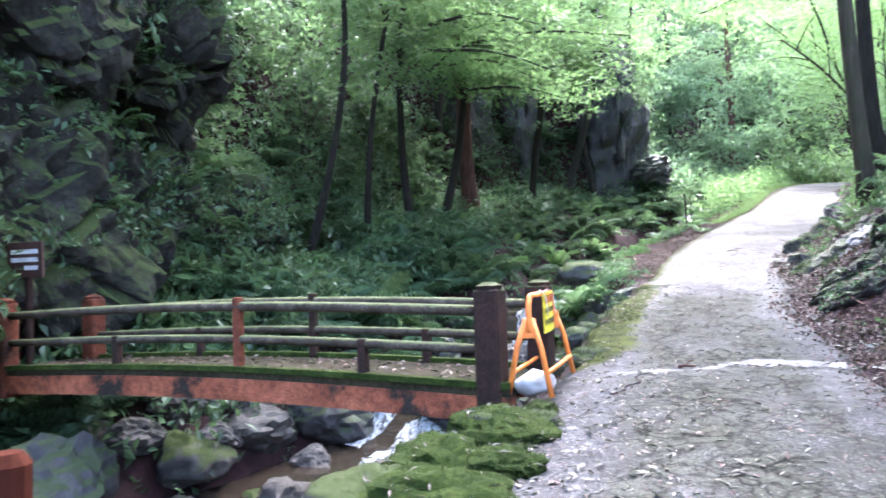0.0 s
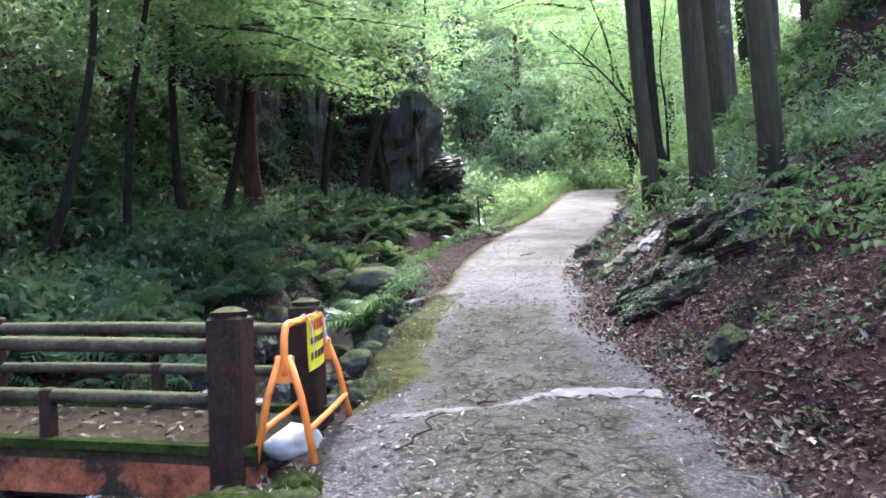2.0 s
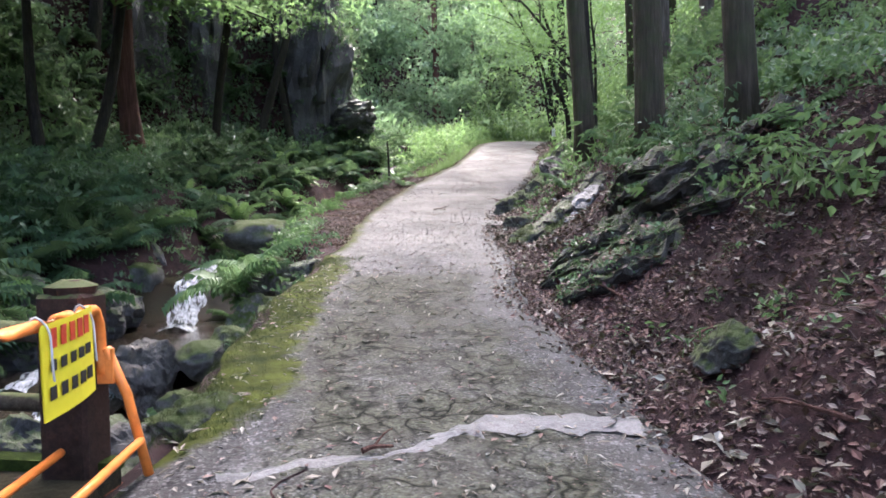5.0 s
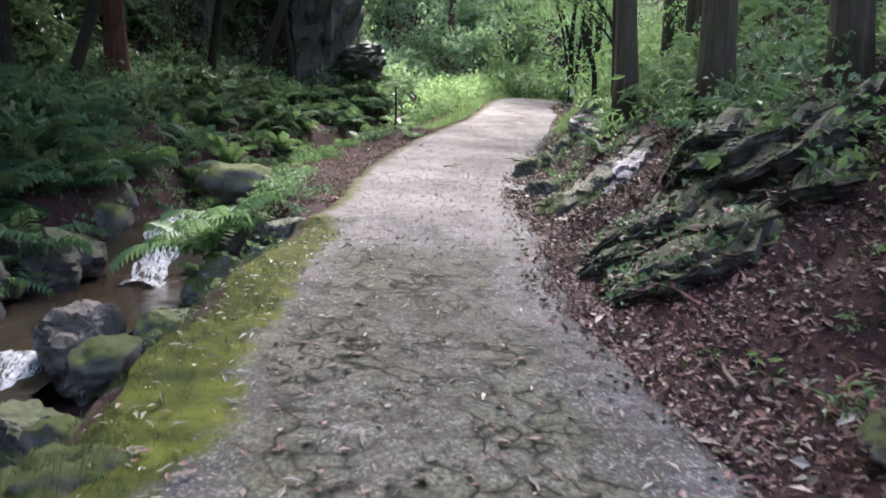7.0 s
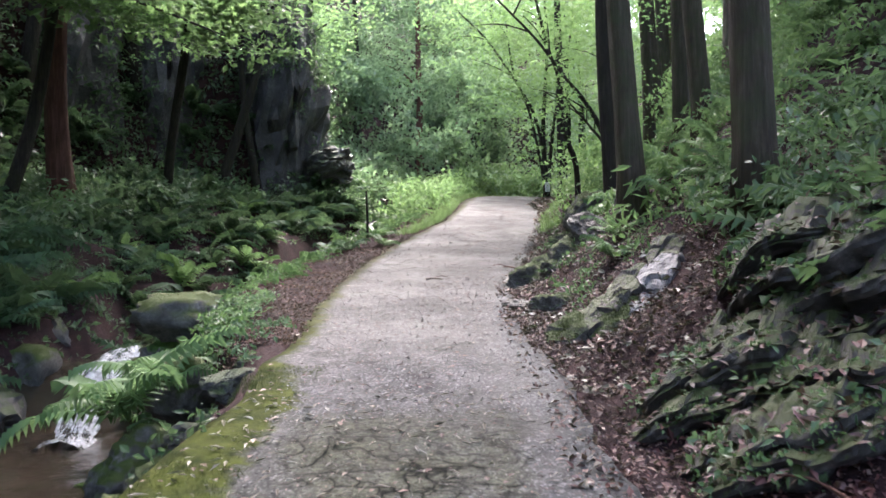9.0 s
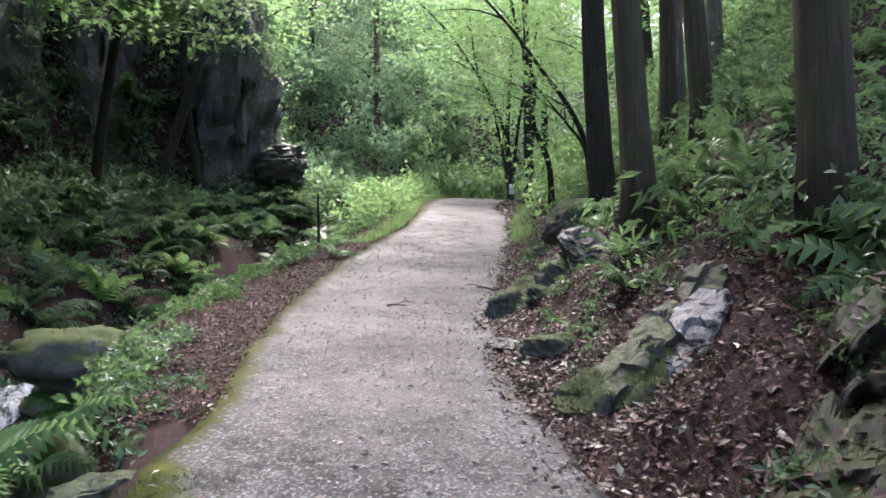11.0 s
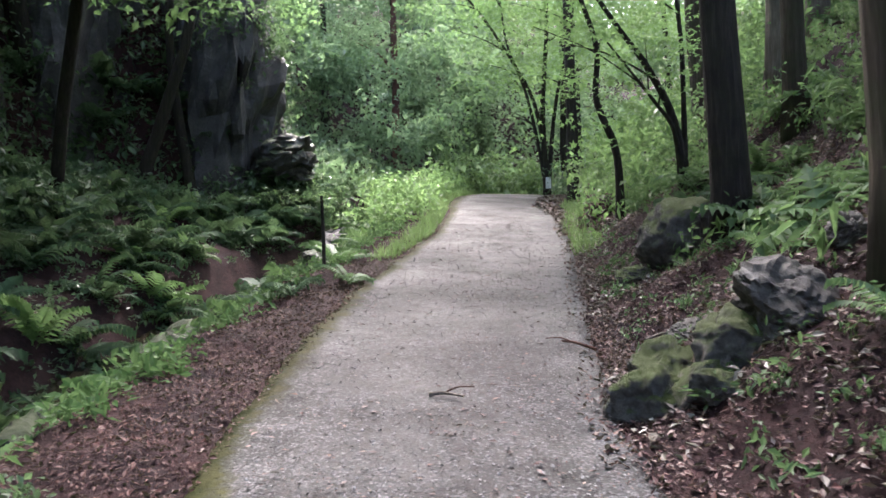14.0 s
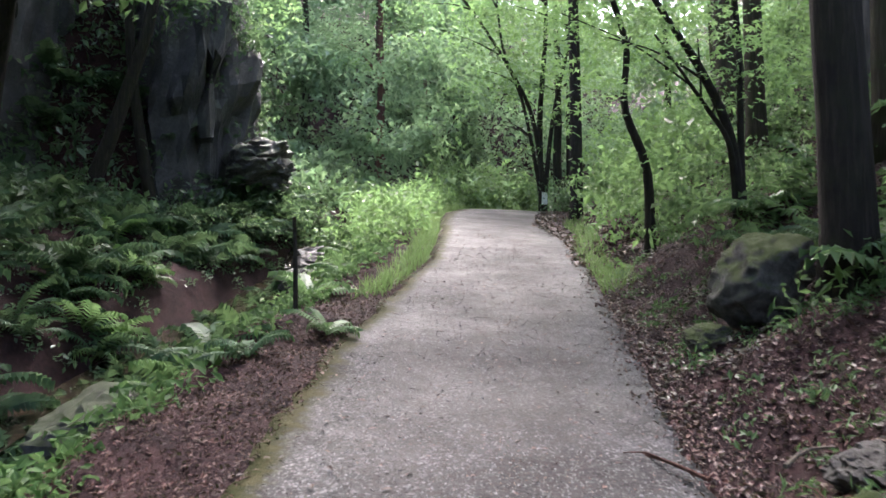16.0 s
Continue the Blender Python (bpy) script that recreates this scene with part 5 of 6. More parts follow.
crooked("forked_maple", [([(12.9, 37.6, g), (12.85, 37.6, 6.4), (12.43, 37.6, 8.5), (11.6, 37.6, 10.0), (10.2, 37.5, 11.8), (8.8, 37.4, 13.0)], 0.1, 0.03), ([(12.9, 37.6, g), (12.75, 37.6, 8.2), (12.95, 37.6, 11.5), (12.8, 37.5, 14.5)], 0.12, 0.05), ([(12.9, 37.6, g), (12.6, 37.6, 6.8), (12.1, 37.6, 8.9), (11.4, 37.6, 10.6), (11.1, 37.6, 12.6)], 0.08, 0.03), ([(12.9, 37.6, g), (13.3, 37.7, 8.5), (13.9, 37.8, 11.0), (14.3, 37.8, 13.5)], 0.09, 0.03)], "dark maple forking into several crooked stems", 73, 120, (0.8, 1.4), 1.5)
r = np.random.default_rng(74)
P = np.stack([13.6 + r.normal(0, 0.6, 46), 37.0 + r.normal(0, 0.4, 46)], -1)
P = np.concatenate([P, (land(P[:, 0], P[:, 1]) + r.uniform(0.1, 1.1, 46))[:, None]], 1)
tagged(part("bush", many(shrub_kinds, P, upright(46, r, 0.3), r.uniform(0.3, 0.5, 46), r), shrub_green), "low dark evergreen bush at the foot of the maple", "bush")
tag = part("tag", box(12.68, 37.2, ground_at(12.78, 37.4) + 0.25, 12.88, 37.23, ground_at(12.78, 37.4) + 0.65, 0.005), white_paint)
tagged(tag, "small white marker plate on a stem by the bend", "sign")
# far trunks
for i, (x, y, rad, h, bark) in enumerate([(13.0, 53.0, 0.16, 9, bark_light), (9.7, 49.0, 0.24, 14, bark_red), (6.5, 52, 0.2, 14, bark_dark), (16, 55, 0.25, 14, bark_dark), (20, 50, 0.25, 14, bark_dark), (3, 50, 0.25, 14, bark_dark), (11.5, 58, 0.22, 13, bark_dark), (22, 44, 0.22, 13, bark_dark), (17.5, 46, 0.22, 13, bark_dark)]):
    z = ground_at(x, y)
    tree("forest_tree", (x, y, z), (x - 0.3, y, z + h), rad, bark, "straight tree in the bright wood beyond the bend", crown_from=0.35, crown_r=2.6, crown_n=60, leaf_mat=haze_green, seed=90 + i, makers=wide_sprays, crown_size=(0.8, 1.4), limbs=4)
# maple boughs that hang into view
def bough(x0, x1, seed, label):
    r = np.random.default_rng(seed)
    e = root("maple_bough", x0)
    d = np.array(x1) - np.array(x0)
    line = curve_points([(0, 0, 0), d * 0.5 + (0, 0, 0.25), d], 12)
    part("branch", tube(line, np.linspace(0.05, 0.01, 12), 6), bark_dark, e)
    k = r.integers(2, 12, 16)
    p = line[k] + r.normal(0, 0.42, (16, 3)) * (1, 1, 0.5)
    part("leaves", many(spray_kinds, p, upright(16, r, 0.12), r.uniform(0.4, 0.75, 16), r), maple_green, e)
    return tagged(e, label, "branch")


for i, (a, b) in enumerate([((-3.2, 16.8, 6.6), (0.1, 15.6, 5.4)), ((-3.2, 17.5, 7.4), (-0.6, 16.6, 6.9)), ((-3.4, 18.5, 6.6), (-1.6, 16.2, 6.4)), ((-3.6, 15.8, 7.6), (-2.2, 14.2, 7.0)), ((-3.0, 20.0, 7.6), (1.5, 19.0, 7.2)), ((6.0, 20.5, 8.4), (3.2, 19.0, 7.6)), ((6.5, 23.0, 9.0), (3.4, 22.4, 8.6)), ((-2.8, 19.5, 6.3), (0.4, 17.8, 5.3)), ((-3.0, 18.8, 6.8), (-0.8, 17.2, 5.9))]):
    bough(a, b, 300 + i, "maple bough with bright green layered leaves")

# ---- bulk foliage ----
P, r = strewn(5200, lambda y, u: wall_x(y) + 2.4 - 7.5 * u ** 1.1, 7.5, 37, 201)
P[:, 2] += r.uniform(0.0, 0.45, len(P))
bare = (P[:, 1] < 11.8) & (r.uniform(0, 1, len(P)) < 0.6)
P = P[~bare]
stuff("hillside_shrubs", many(shrub_kinds, P, upright(len(P), r, 0.3), r.uniform(0.3, 0.68, len(P)), r), shrub_green, "dense glossy dark green shrubs on the steep hillside", "shrubs")
P, r = strewn(900, lambda y, u: wall_x(y) + 2.0 - 5.0 * u, 9, 25, 255)
P[:, 2] += r.uniform(0.1, 0.6, len(P))
stuff("hillside_bushes", many(shrub_kinds + long_kinds, P, upright(len(P), r, 0.35), r.uniform(0.3, 0.6, len(P)), r), fern_mid, "lighter leafy bushes among the hillside shrubs", "shrubs")
P, r = strewn(560, lambda y, u: stream_x(y) - stream_w(y) - 0.25 - u * (stream_x(y) - stream_w(y) - 0.25 - wall_x(y) + 1.5), 6.8, 36, 202)
P = P[((P[:, 1] > 10.5) | (P[:, 0] < -5.6)) & (rough2(P[:, 0], P[:, 1], 1.1, 95) > -0.25)]
stuff("fern_bed", many(fern_kinds, P, upright(len(P), r, 0.25), r.uniform(0.7, 1.4, len(P)), r), fern_green, "deep green ferns carpeting the far bank", "ferns")
P, r = strewn(22, lambda y, u: stream_x(y) - stream_w(y) - 0.2 - u * 3.5, 10, 30, 234)
stuff("pale_ferns", many(fern_kinds, P, upright(len(P), r, 0.2), r.uniform(0.6, 1.1, len(P)), r), fern_light, "paler large ferns standing out on the far bank", "ferns")
P, r = strewn(900, lambda y, u: stream_x(y) - stream_w(y) - u * 3.0, 9.5, 34, 203)
stuff("far_bank_herbs", many(herb_kinds, P + (0, 0, 0.08), upright(len(P), r, 0.2), r.uniform(0.14, 0.3, len(P)), r), shrub_green, "low green herbs along the water", "herbs")
# left verge
P, r = strewn(700, lambda y, u: left_x(y) - verge_w(y) * 0.75 - 0.1 - u * 0.9, 13.2, 34, 204)
stuff("verge_herbs", many(herb_kinds, P + (0, 0, 0.06), upright(len(P), r, 0.2), r.uniform(0.12, 0.27, len(P)), r), verge_green, "light green herbs along the road verge", "herbs")
P, r = strewn(105, lambda y, u: left_x(y) - verge_w(y) - 0.3 - u * 1.1, 14, 30, 205)
stuff("verge_ferns", many(fern_kinds, P, upright(len(P), r, 0.2), r.uniform(0.5, 0.9, len(P)), r), verge_green, "light green ferns below the road verge", "ferns")
# right bank
P, r = strewn(3400, lambda y, u: right_x(y) + 1.0 + 8 * u ** 1.2, 5, 36, 206)
low = (P[:, 0] - right_x(P[:, 1]) < 2.9) & (P[:, 1] > 10.0) & (P[:, 1] < 22)
bare = (P[:, 1] < 11) & ((P[:, 0] < 3.9) | (rough2(P[:, 0], P[:, 1], 0.8, 97) < -0.1))
P = P[~(low & (r.uniform(0, 1, len(P)) < 0.85)) & ~bare]
P = off_rocks(P)
P[:, 2] += r.uniform(0.0, 0.35, len(P))
stuff("bank_shrubs", many(shrub_kinds + long_kinds, P, upright(len(P), r, 0.3), r.uniform(0.14, 0.34, len(P)), r), canopy_green, "mixed green shrubs on the wooded bank", "shrubs")
P, r = strewn(420, lambda y, u: right_x(y) + 1.6 + 6 * u, 5, 34, 207)
P = off_rocks(P)
stuff("bank_ferns", many(small_ferns, P, upright(len(P), r, 0.3), r.uniform(0.45, 0.85, len(P)), r), fern_mid, "light green ferns on the wooded bank", "ferns")
P, r = strewn(160, lambda y, u: right_x(y) + 1.6 + 3.2 * u, 8, 13, 208)
P = off_rocks(P)
P[:, 2] += r.uniform(0.05, 0.5, len(P))
stuff("bright_bank_shrubs", many(shrub_kinds, P, upright(len(P), r, 0.3), r.uniform(0.15, 0.34, len(P)), r), shrub_green, "glossy young shrubs above the rock outcrop", "shrubs")
P, r = strewn(800, lambda y, u: right_x(y) + 0.35 + 8 * u, 23, 42, 209)
P[:, 2] += r.uniform(0.0, 1.4, len(P))
stuff("bend_shrubs", many(shrub_kinds + herb_kinds, P, upright(len(P), r, 0.3), r.uniform(0.25, 0.55, len(P)), r), bright_green, "bright green bushes beside the bend", "shrubs")
P, r = strewn(520, lambda y, u: left_x(y) - 0.45 - 2.4 * u, 26, 40, 210)
P[:, 2] += r.uniform(0.05, 0.75, len(P))
stuff("roadside_bushes", many(shrub_kinds, P, upright(len(P), r, 0.3), r.uniform(0.28, 0.52, len(P)), r), bright_green, "bright yellow-green bushes on the roadside", "shrubs")
P, r = strewn(7000, lambda y, u: np.where(u < 0.5, left_x(y) - 0.04 - 0.8 * u, right_x(y) + 0.9 * (u - 0.5)), 22, 40, 211)
stuff("verge_grass", spread(BLADE, P, upright(len(P), r, 0.3), r.uniform(0.12, 0.3, len(P))), grass_green, "short yellow-green grass on the verges by the bend", "grass")
# woods beyond the bend, and the canopy
r = np.random.default_rng(212)
n = 225
x, y = r.uniform(-30, 50, n), r.uniform(39.5, 82, n)
keep = ~((x > left_x(y) - 2.5) & (x < right_x(y) + 1.5))
x, y = x[keep], y[keep]
n = len(x)
big = r.uniform(1.2, 2.9, n)
high = land(x, y) + r.uniform(0.5, 8.5, n)
d = r.normal(0, 1, (n, 14, 3))
d /= np.linalg.norm(d, axis=2)[..., None]
P = np.stack([x, y, high], -1)[:, None] + d * (big[:, None] * r.uniform(0.5, 1.0, (n, 14)))[..., None] * (1, 1, 0.7)
P = P.reshape(-1, 3)
# their leaf colour carries the haze of distance
stuff("far_woods", many(far_kinds, P, upright(len(P), r, 0.3), r.uniform(0.62, 1.15, len(P)), r), haze_green, "green woods beyond the bend, haze put into their pale leaf colour", "woods")
n = 1150
y = r.uniform(20, 48, n)
x = r.uniform(-9, 24, n)
P = np.stack([x, y, np.maximum(road_z(y) + 6.2, land(x, y) + 3.5) + r.uniform(0, 1, n) ** 1.3 * 6], -1)
P = P[(rough2(x, y, 3.0, 90) > -0.15) & ((x > 0.5) | (r.uniform(0, 1, n) < 0.25))]
stuff("leaf_canopy", many(spray_kinds + wide_sprays, P, upright(len(P), r, 0.2), r.uniform(0.6, 1.2, len(P)), r), maple_green, "bright translucent green leaf canopy over the valley", "canopy")
# ---- single plants ----
sap = root("sapling", (2.88, 21.2, ground_at(2.88, 21.2)))
part("stake", tube([(0.03, 0, -0.1), (0.02, 0, 0.5), (0, 0, 0.95)], [0.025, 0.022, 0.018], 8), bark_dark, sap)
rs = np.random.default_rng(5)
pp = np.array([(-0.15, 0, 0.95), (-0.5, 0, 1.0), (0.2, 0.1, 1.05), (-0.3, -0.2, 0.85), (0.1, -0.1, 1.2), (-0.8, 0.1, 0.95)])
part("leaves", many(spray_kinds, pp, upright(6, rs), rs.uniform(0.22, 0.34, 6), rs), fern_light, sap)
tagged(sap, "slim staked sapling with a few leafy twigs", "sapling")
ferns = [(0.12, 12.75, 0.75), (-0.15, 13.4, 0.65), (0.2, 13.9, 0.55), (5.4, 13.3, 0.65), (5.3, 14.1, 0.55), (5.9, 14.2, 0.6), (7.4, 20.2, 0.7), (7.9, 20.8, 0.7), (3.1, 20.4, 0.55), (2.4, 19.7, 0.55), (-0.3, 7.6, 0.35), (-0.7, 8.6, 0.4), (4.35, 13.6, 0.5), (4.7, 14.3, 0.5), (5.7, 16.4, 0.55), (2.2, 20.6, 0.7), (2.5, 21.6, 0.75), (3.2, 22.6, 0.75), (7.3, 19.0, 0.65)]
for i, (x, y, s) in enumerate(ferns):
    single_fern("fern", (x, y, ground_at(x, y) + 0.02), s, fern_mid if i % 3 else fern_green, i, 12 if x > 3 else -12, "arching green fern rooted on the bank")


# ---- litter ----
P, r = strewn(60000, lambda y, u: right_x(y) - 0.2 + 3.8 * u ** 1.25, 2, 27, 220)
P = P[rough2(P[:, 0], P[:, 1], 0.35, 98) + 0.5 * rough2(P[:, 0], P[:, 1], 0.12, 99) > -0.75]
stuff("bank_litter", spread(LEAF, P + (0, 0, 0.015), rots(r.uniform(0, 6.3, len(P)), r.normal(0, 0.45, len(P)), r.normal(0, 0.45, len(P))), r.uniform(0.02, 0.065, len(P))), litter, "brown and pale fallen leaves on the bank", "leaf litter")
P, r = strewn(13000, lambda y, u: left_x(y) + 0.08 - (verge_w(y) + 0.28) * u, 12.6, 30, 221)
stuff("verge_litter", spread(LEAF, P + (0, 0, 0.015), rots(r.uniform(0, 6.3, len(P)), r.normal(0, 0.4, len(P)), r.normal(0, 0.4, len(P))), r.uniform(0.018, 0.05, len(P))), red_litter, "reddish brown fallen leaves along the verge", "leaf litter")
P, r = strewn(2600, lambda y, u: left_x(y) + (right_x(y) - left_x(y)) * u, 1.5, 30, 222)
P[:, 2] = road_z(P[:, 1]) + 0.045
stuff("road_litter", spread(LEAF, P, rots(r.uniform(0, 6.3, len(P)), r.normal(0, 0.12, len(P)), r.normal(0, 0.12, len(P))), r.uniform(0.015, 0.06, len(P))), litter, "scattered fallen leaves on the concrete", "leaf litter")

P, r = strewn(6000, lambda y, u: right_x(y) + 0.05 + 3.6 * u ** 1.3, 3, 23, 250)
P = P[rough2(P[:, 0], P[:, 1], 0.6, 100) > -0.35]
# wet sheen of the larger leaves, given as a pale leaf colour
stuff("pale_bank_leaves", spread(LEAF, P + (0, 0, 0.03), rots(r.uniform(0, 6.3, len(P)), r.normal(0, 0.4, len(P)), r.normal(0, 0.4, len(P))), r.uniform(0.035, 0.1, len(P))), pale_leaf, "pale leaves scattered over the bank, wet sheen put into their colour", "leaf litter")
P, r = strewn(8000, lambda y, u: right_x(y) + 0.3 + 3.4 * u, 3, 13, 251)
stuff("near_bank_litter", spread(LEAF, P + (0, 0, 0.032), rots(r.uniform(0, 6.3, len(P)), r.normal(0, 0.5, len(P)), r.normal(0, 0.5, len(P))), r.uniform(0.03, 0.085, len(P))), red_litter, "dark red fallen leaves on the bank", "leaf litter")
P, r = strewn(34000, lambda y, u: right_x(y) - 0.05 + 3.2 * u ** 1.2, 5, 22, 256)
stuff("leaf_mould", spread(LEAF, P + (0, 0, 0.02), rots(r.uniform(0, 6.3, len(P)), r.normal(0, 0.6, len(P)), r.normal(0, 0.6, len(P))), r.uniform(0.014, 0.04, len(P))), litter, "crumbled dark leaf mould on the bank", "leaf litter")
P, r = strewn(12000, lambda y, u: left_x(y) + 0.05 - (verge_w(y) + 0.25) * u, 12.6, 26, 257)
stuff("verge_mould", spread(LEAF, P + (0, 0, 0.018), rots(r.uniform(0, 6.3, len(P)), r.normal(0, 0.6, len(P)), r.normal(0, 0.6, len(P))), r.uniform(0.012, 0.035, len(P))), red_litter, "crumbled reddish leaf mould on the verge", "leaf litter")
# worn joint of pale cement across the track, and cracks
def on_road(x, y):
    return float(road_z(y)) + 0.036


def band(name, line, width, mat, label, lift=0.0):
    p = curve_points([(x, y, 0) for x, y in line], 60)
    d = np.gradient(p, axis=0)
    d /= np.linalg.norm(d, axis=1)[:, None]
    s = np.stack([-d[:, 1], d[:, 0], d[:, 2] * 0], -1)
    w = width * (0.7 + 0.5 * rough2(np.arange(60) * 0.3, np.zeros(60), 1, 77) + 0.12 * rough2(np.arange(60) * 0.9, np.zeros(60), 1, 78))[:, None]
    w2 = width * (0.7 + 0.5 * rough2(np.arange(60) * 0.35, np.ones(60), 1, 79) + 0.12 * rough2(np.arange(60) * 0.8, np.ones(60), 1, 80))[:, None]
    a, b = p + s * w, p - s * w2
    for q in (a, b):
        q[:, 2] = road_z(q[:, 1]) + 0.036 + lift
    v = np.concatenate([a, (a + b) / 2 + (0, 0, 0.012), b])
    i = np.arange(59)
    f = np.concatenate([np.stack([i, i + 1, i + 61, i + 60], -1), np.stack([i + 60, i + 61, i + 121, i + 120], -1)])
    return tagged(part(name, (v, f[:, ::-1]), mat), label, kind="structure")


pale = surface("pale_worn_cement", [(0.3, (0.045, 0.045, 0.046)), (0.6, (0.095, 0.095, 0.097))], 7, 0.6, 0.6, 0.01, 8)
band("cement_joint", [(0.2, 6.45), (0.55, 6.52), (0.9, 6.55), (1.2, 6.72), (1.4, 6.78), (1.8, 6.74), (2.1, 6.66)], 0.13, pale, "pale worn cement joint across the track")
band("crack", [(0.2, 5.75), (0.3, 5.86), (0.33, 6.0), (0.44, 6.12), (0.42, 6.3), (0.55, 6.45)], 0.012, soil, "dark jagged crack in the concrete")
band("bend_soil", [(float(right_x(y)) - 0.1 - 0.06 * (y - 28), y) for y in (28, 31, 34, 37, 40)], 0.55, soil, "brown leafy soil washed over the track", 0.012)
# sticks
for i, (x, y, ln, a, side) in enumerate([(2.75, 8.1, 0.5, 70, 1), (3.1, 7.6, 0.7, 30, 1), (2.55, 6.1, 0.45, 110, 1), (5.2, 16.9, 0.8, 20, 1), (4.6, 16.2, 0.6, 40, 1), (0.85, 6.55, 0.14, 20, 0), (3.05, 16.0, 0.22, -30, 0), (4.4, 17.2, 0.7, 100, 1), (3.0, 9.0, 0.6, 80, 1)]):
    s = root("fallen_stick", (x, y, (ground_at(x, y) if side else on_road(x, y)) + 0.03), a)
    pts = curve_points([(-ln / 2, 0, 0), (-ln * 0.1, 0.04 * ln, 0.05 * ln), (ln / 2, -0.08 * ln, 0.0)], 9)
    part("stem", tube(pts, np.linspace(0.014, 0.006, 9), 6), bark_light if i % 3 == 0 else bark_red, s)
    part("twig", tube(curve_points([pts[4], pts[4] + (0.08, 0.06, 0.03), pts[4] + (0.16, 0.14, 0.02)], 5), np.linspace(0.006, 0.003, 5), 6), bark_red, s)
    tagged(s, "broken bare stick lying on the ground", "stick")

P, r = strewn(1300, lambda y, u: left_x(y) + 0.9 - 2.0 * u, 1.5, 6.4, 223)
P[:, 2] = np.where(P[:, 0] > left_x(P[:, 1]), road_z(P[:, 1]) + 0.03, P[:, 2])
stuff("edge_litter", spread(LEAF, P + (0, 0, 0.015), rots(r.uniform(0, 6.3, len(P)), r.normal(0, 0.35, len(P)), r.normal(0, 0.35, len(P))), r.uniform(0.025, 0.07, len(P))), pale_leaf, "pale fallen leaves along the mossy road edge", "leaf litter")
P, r = strewn(420, lambda y, u: stream_x(y) + 1.0 - 3.2 * u, 2.5, 5.6, 224)
stuff("stream_bank_herbs", many(herb_kinds, P + (0, 0, 0.3), upright(len(P), r, 0.25), r.uniform(0.1, 0.24, len(P)), r), fern_light, "light green herbs among the stream boulders", "herbs")
P, r = strewn(520, lambda y, u: left_x(y) - verge_w(y) - 0.4 - u * 2.4, 17, 24, 259)
stuff("slope_herbs", many(herb_kinds, P + (0, 0, 0.08), upright(len(P), r, 0.3), r.uniform(0.12, 0.28, len(P)), r), shrub_green, "dark green herbs on the slope down to the stream", "herbs")
P, r = strewn(260, lambda y, u: stream_x(y) + stream_w(y) * (1 - 2 * u) + 0.15, 17.8, 31, 225)
stuff("stream_ferns", many(small_ferns, P + (0, 0, 0.15), upright(len(P), r, 0.3), r.uniform(0.4, 0.8, len(P)), r), fern_green, "ferns arching over the narrow upper stream", "ferns")
u = np.random.default_rng(9)
q = np.stack([u.uniform(0.1, span, 520), u.uniform(-WIDE, 0.05, 520)], -1)
p = np.array([[x, y, arch_z(x) + 0.045] for x, y in q])
part("deck_litter", spread(LEAF, p, rots(u.uniform(0, 6.3, 520), u.normal(0, 0.3, 520), u.normal(0, 0.3, 520)), u.uniform(0.03, 0.08, 520)), litter, bridge, "fallen leaves on the deck")["kind"] = "stuff"

# boulders in the stream bed around the bridge, and stones that hold the road edge
rb = random.Random(8)
for i in range(48):
    y = rb.uniform(2.6, 9.8)
    x = float(stream_x(y)) + rb.uniform(-2.8, 1.6)
    a = rb.uniform(0.22, 0.58)
    rock("stream_boulder", (x, y, max(ground_at(x, y), float(stream_z(y)) - 0.1) + a * 0.12), (a, a * rb.uniform(0.7, 1.0), a * rb.uniform(0.5, 0.8)), rb.choice((grey_rock, moss_rock, pale_rock, grey_rock)), 500 + i, "rounded wet boulder in the stream bed", "rock", rb.uniform(0, 360), (0, 0), 0, 4 if y > 5 else 3, 0.7, "stream boulders")
for i in range(12):
    y = 7.0 + i * 0.5
    x = float(left_x(y)) - rb.uniform(0.08, 0.3)
    a = rb.uniform(0.1, 0.2)
    rock("edge_stone", (x, y, float(road_z(y)) - rb.uniform(0.08, 0.3)), (a, a * 1.2, a * 0.8), rb.choice((moss_rock, wet_rock)), 560 + i, "mossy stone holding the road edge", "rock", rb.uniform(0, 360), (0, 0), 0, 4, 0.6, "edge stones")
P, r = strewn(260, lambda y, u: left_x(y) - 0.1 - 0.9 * u, 6.8, 13.5, 226)
stuff("edge_herbs", many(herb_kinds, P + (0, 0, 0.06), upright(len(P), r, 0.3), r.uniform(0.06, 0.16, len(P)), r), fern_green, "small green herbs below the road edge", "herbs")
# boughs added to shade the ferny floor across the stream
r = np.random.default_rng(229)
n = 120
y = r.uniform(17, 27, n)
x = wall_x(y) + r.uniform(-1.5, 1, n) + r.uniform(0, 1, n) * (stream_x(y) + 1.2 - wall_x(y))
P = np.stack([x, y, road_z(y) + 7.2 + r.uniform(0, 2.5, n)], -1)
stuff("shade_boughs", many(wide_sprays, P, upright(len(P), r, 0.25), r.uniform(0.8, 1.4, len(P)), r), canopy_green, "leafy boughs added to shade the ferny bank", "canopy")
r = np.random.default_rng(248)
n = 170
x, y = r.uniform(10, 26, n), r.uniform(28, 44, n)
P = np.stack([x, y, np.maximum(road_z(y) + r.uniform(7, 14, n), land(x, y) + 3.5)], -1)
stuff("slope_canopy", many(wide_sprays, P, upright(len(P), r, 0.4), r.uniform(0.9, 1.6, len(P)), r), maple_green, "bright green leaf canopy over the upper slope", "canopy")
# second, lower layer added to deepen that shade
r = np.random.default_rng(249)
n = 100
y = r.uniform(18, 27, n)
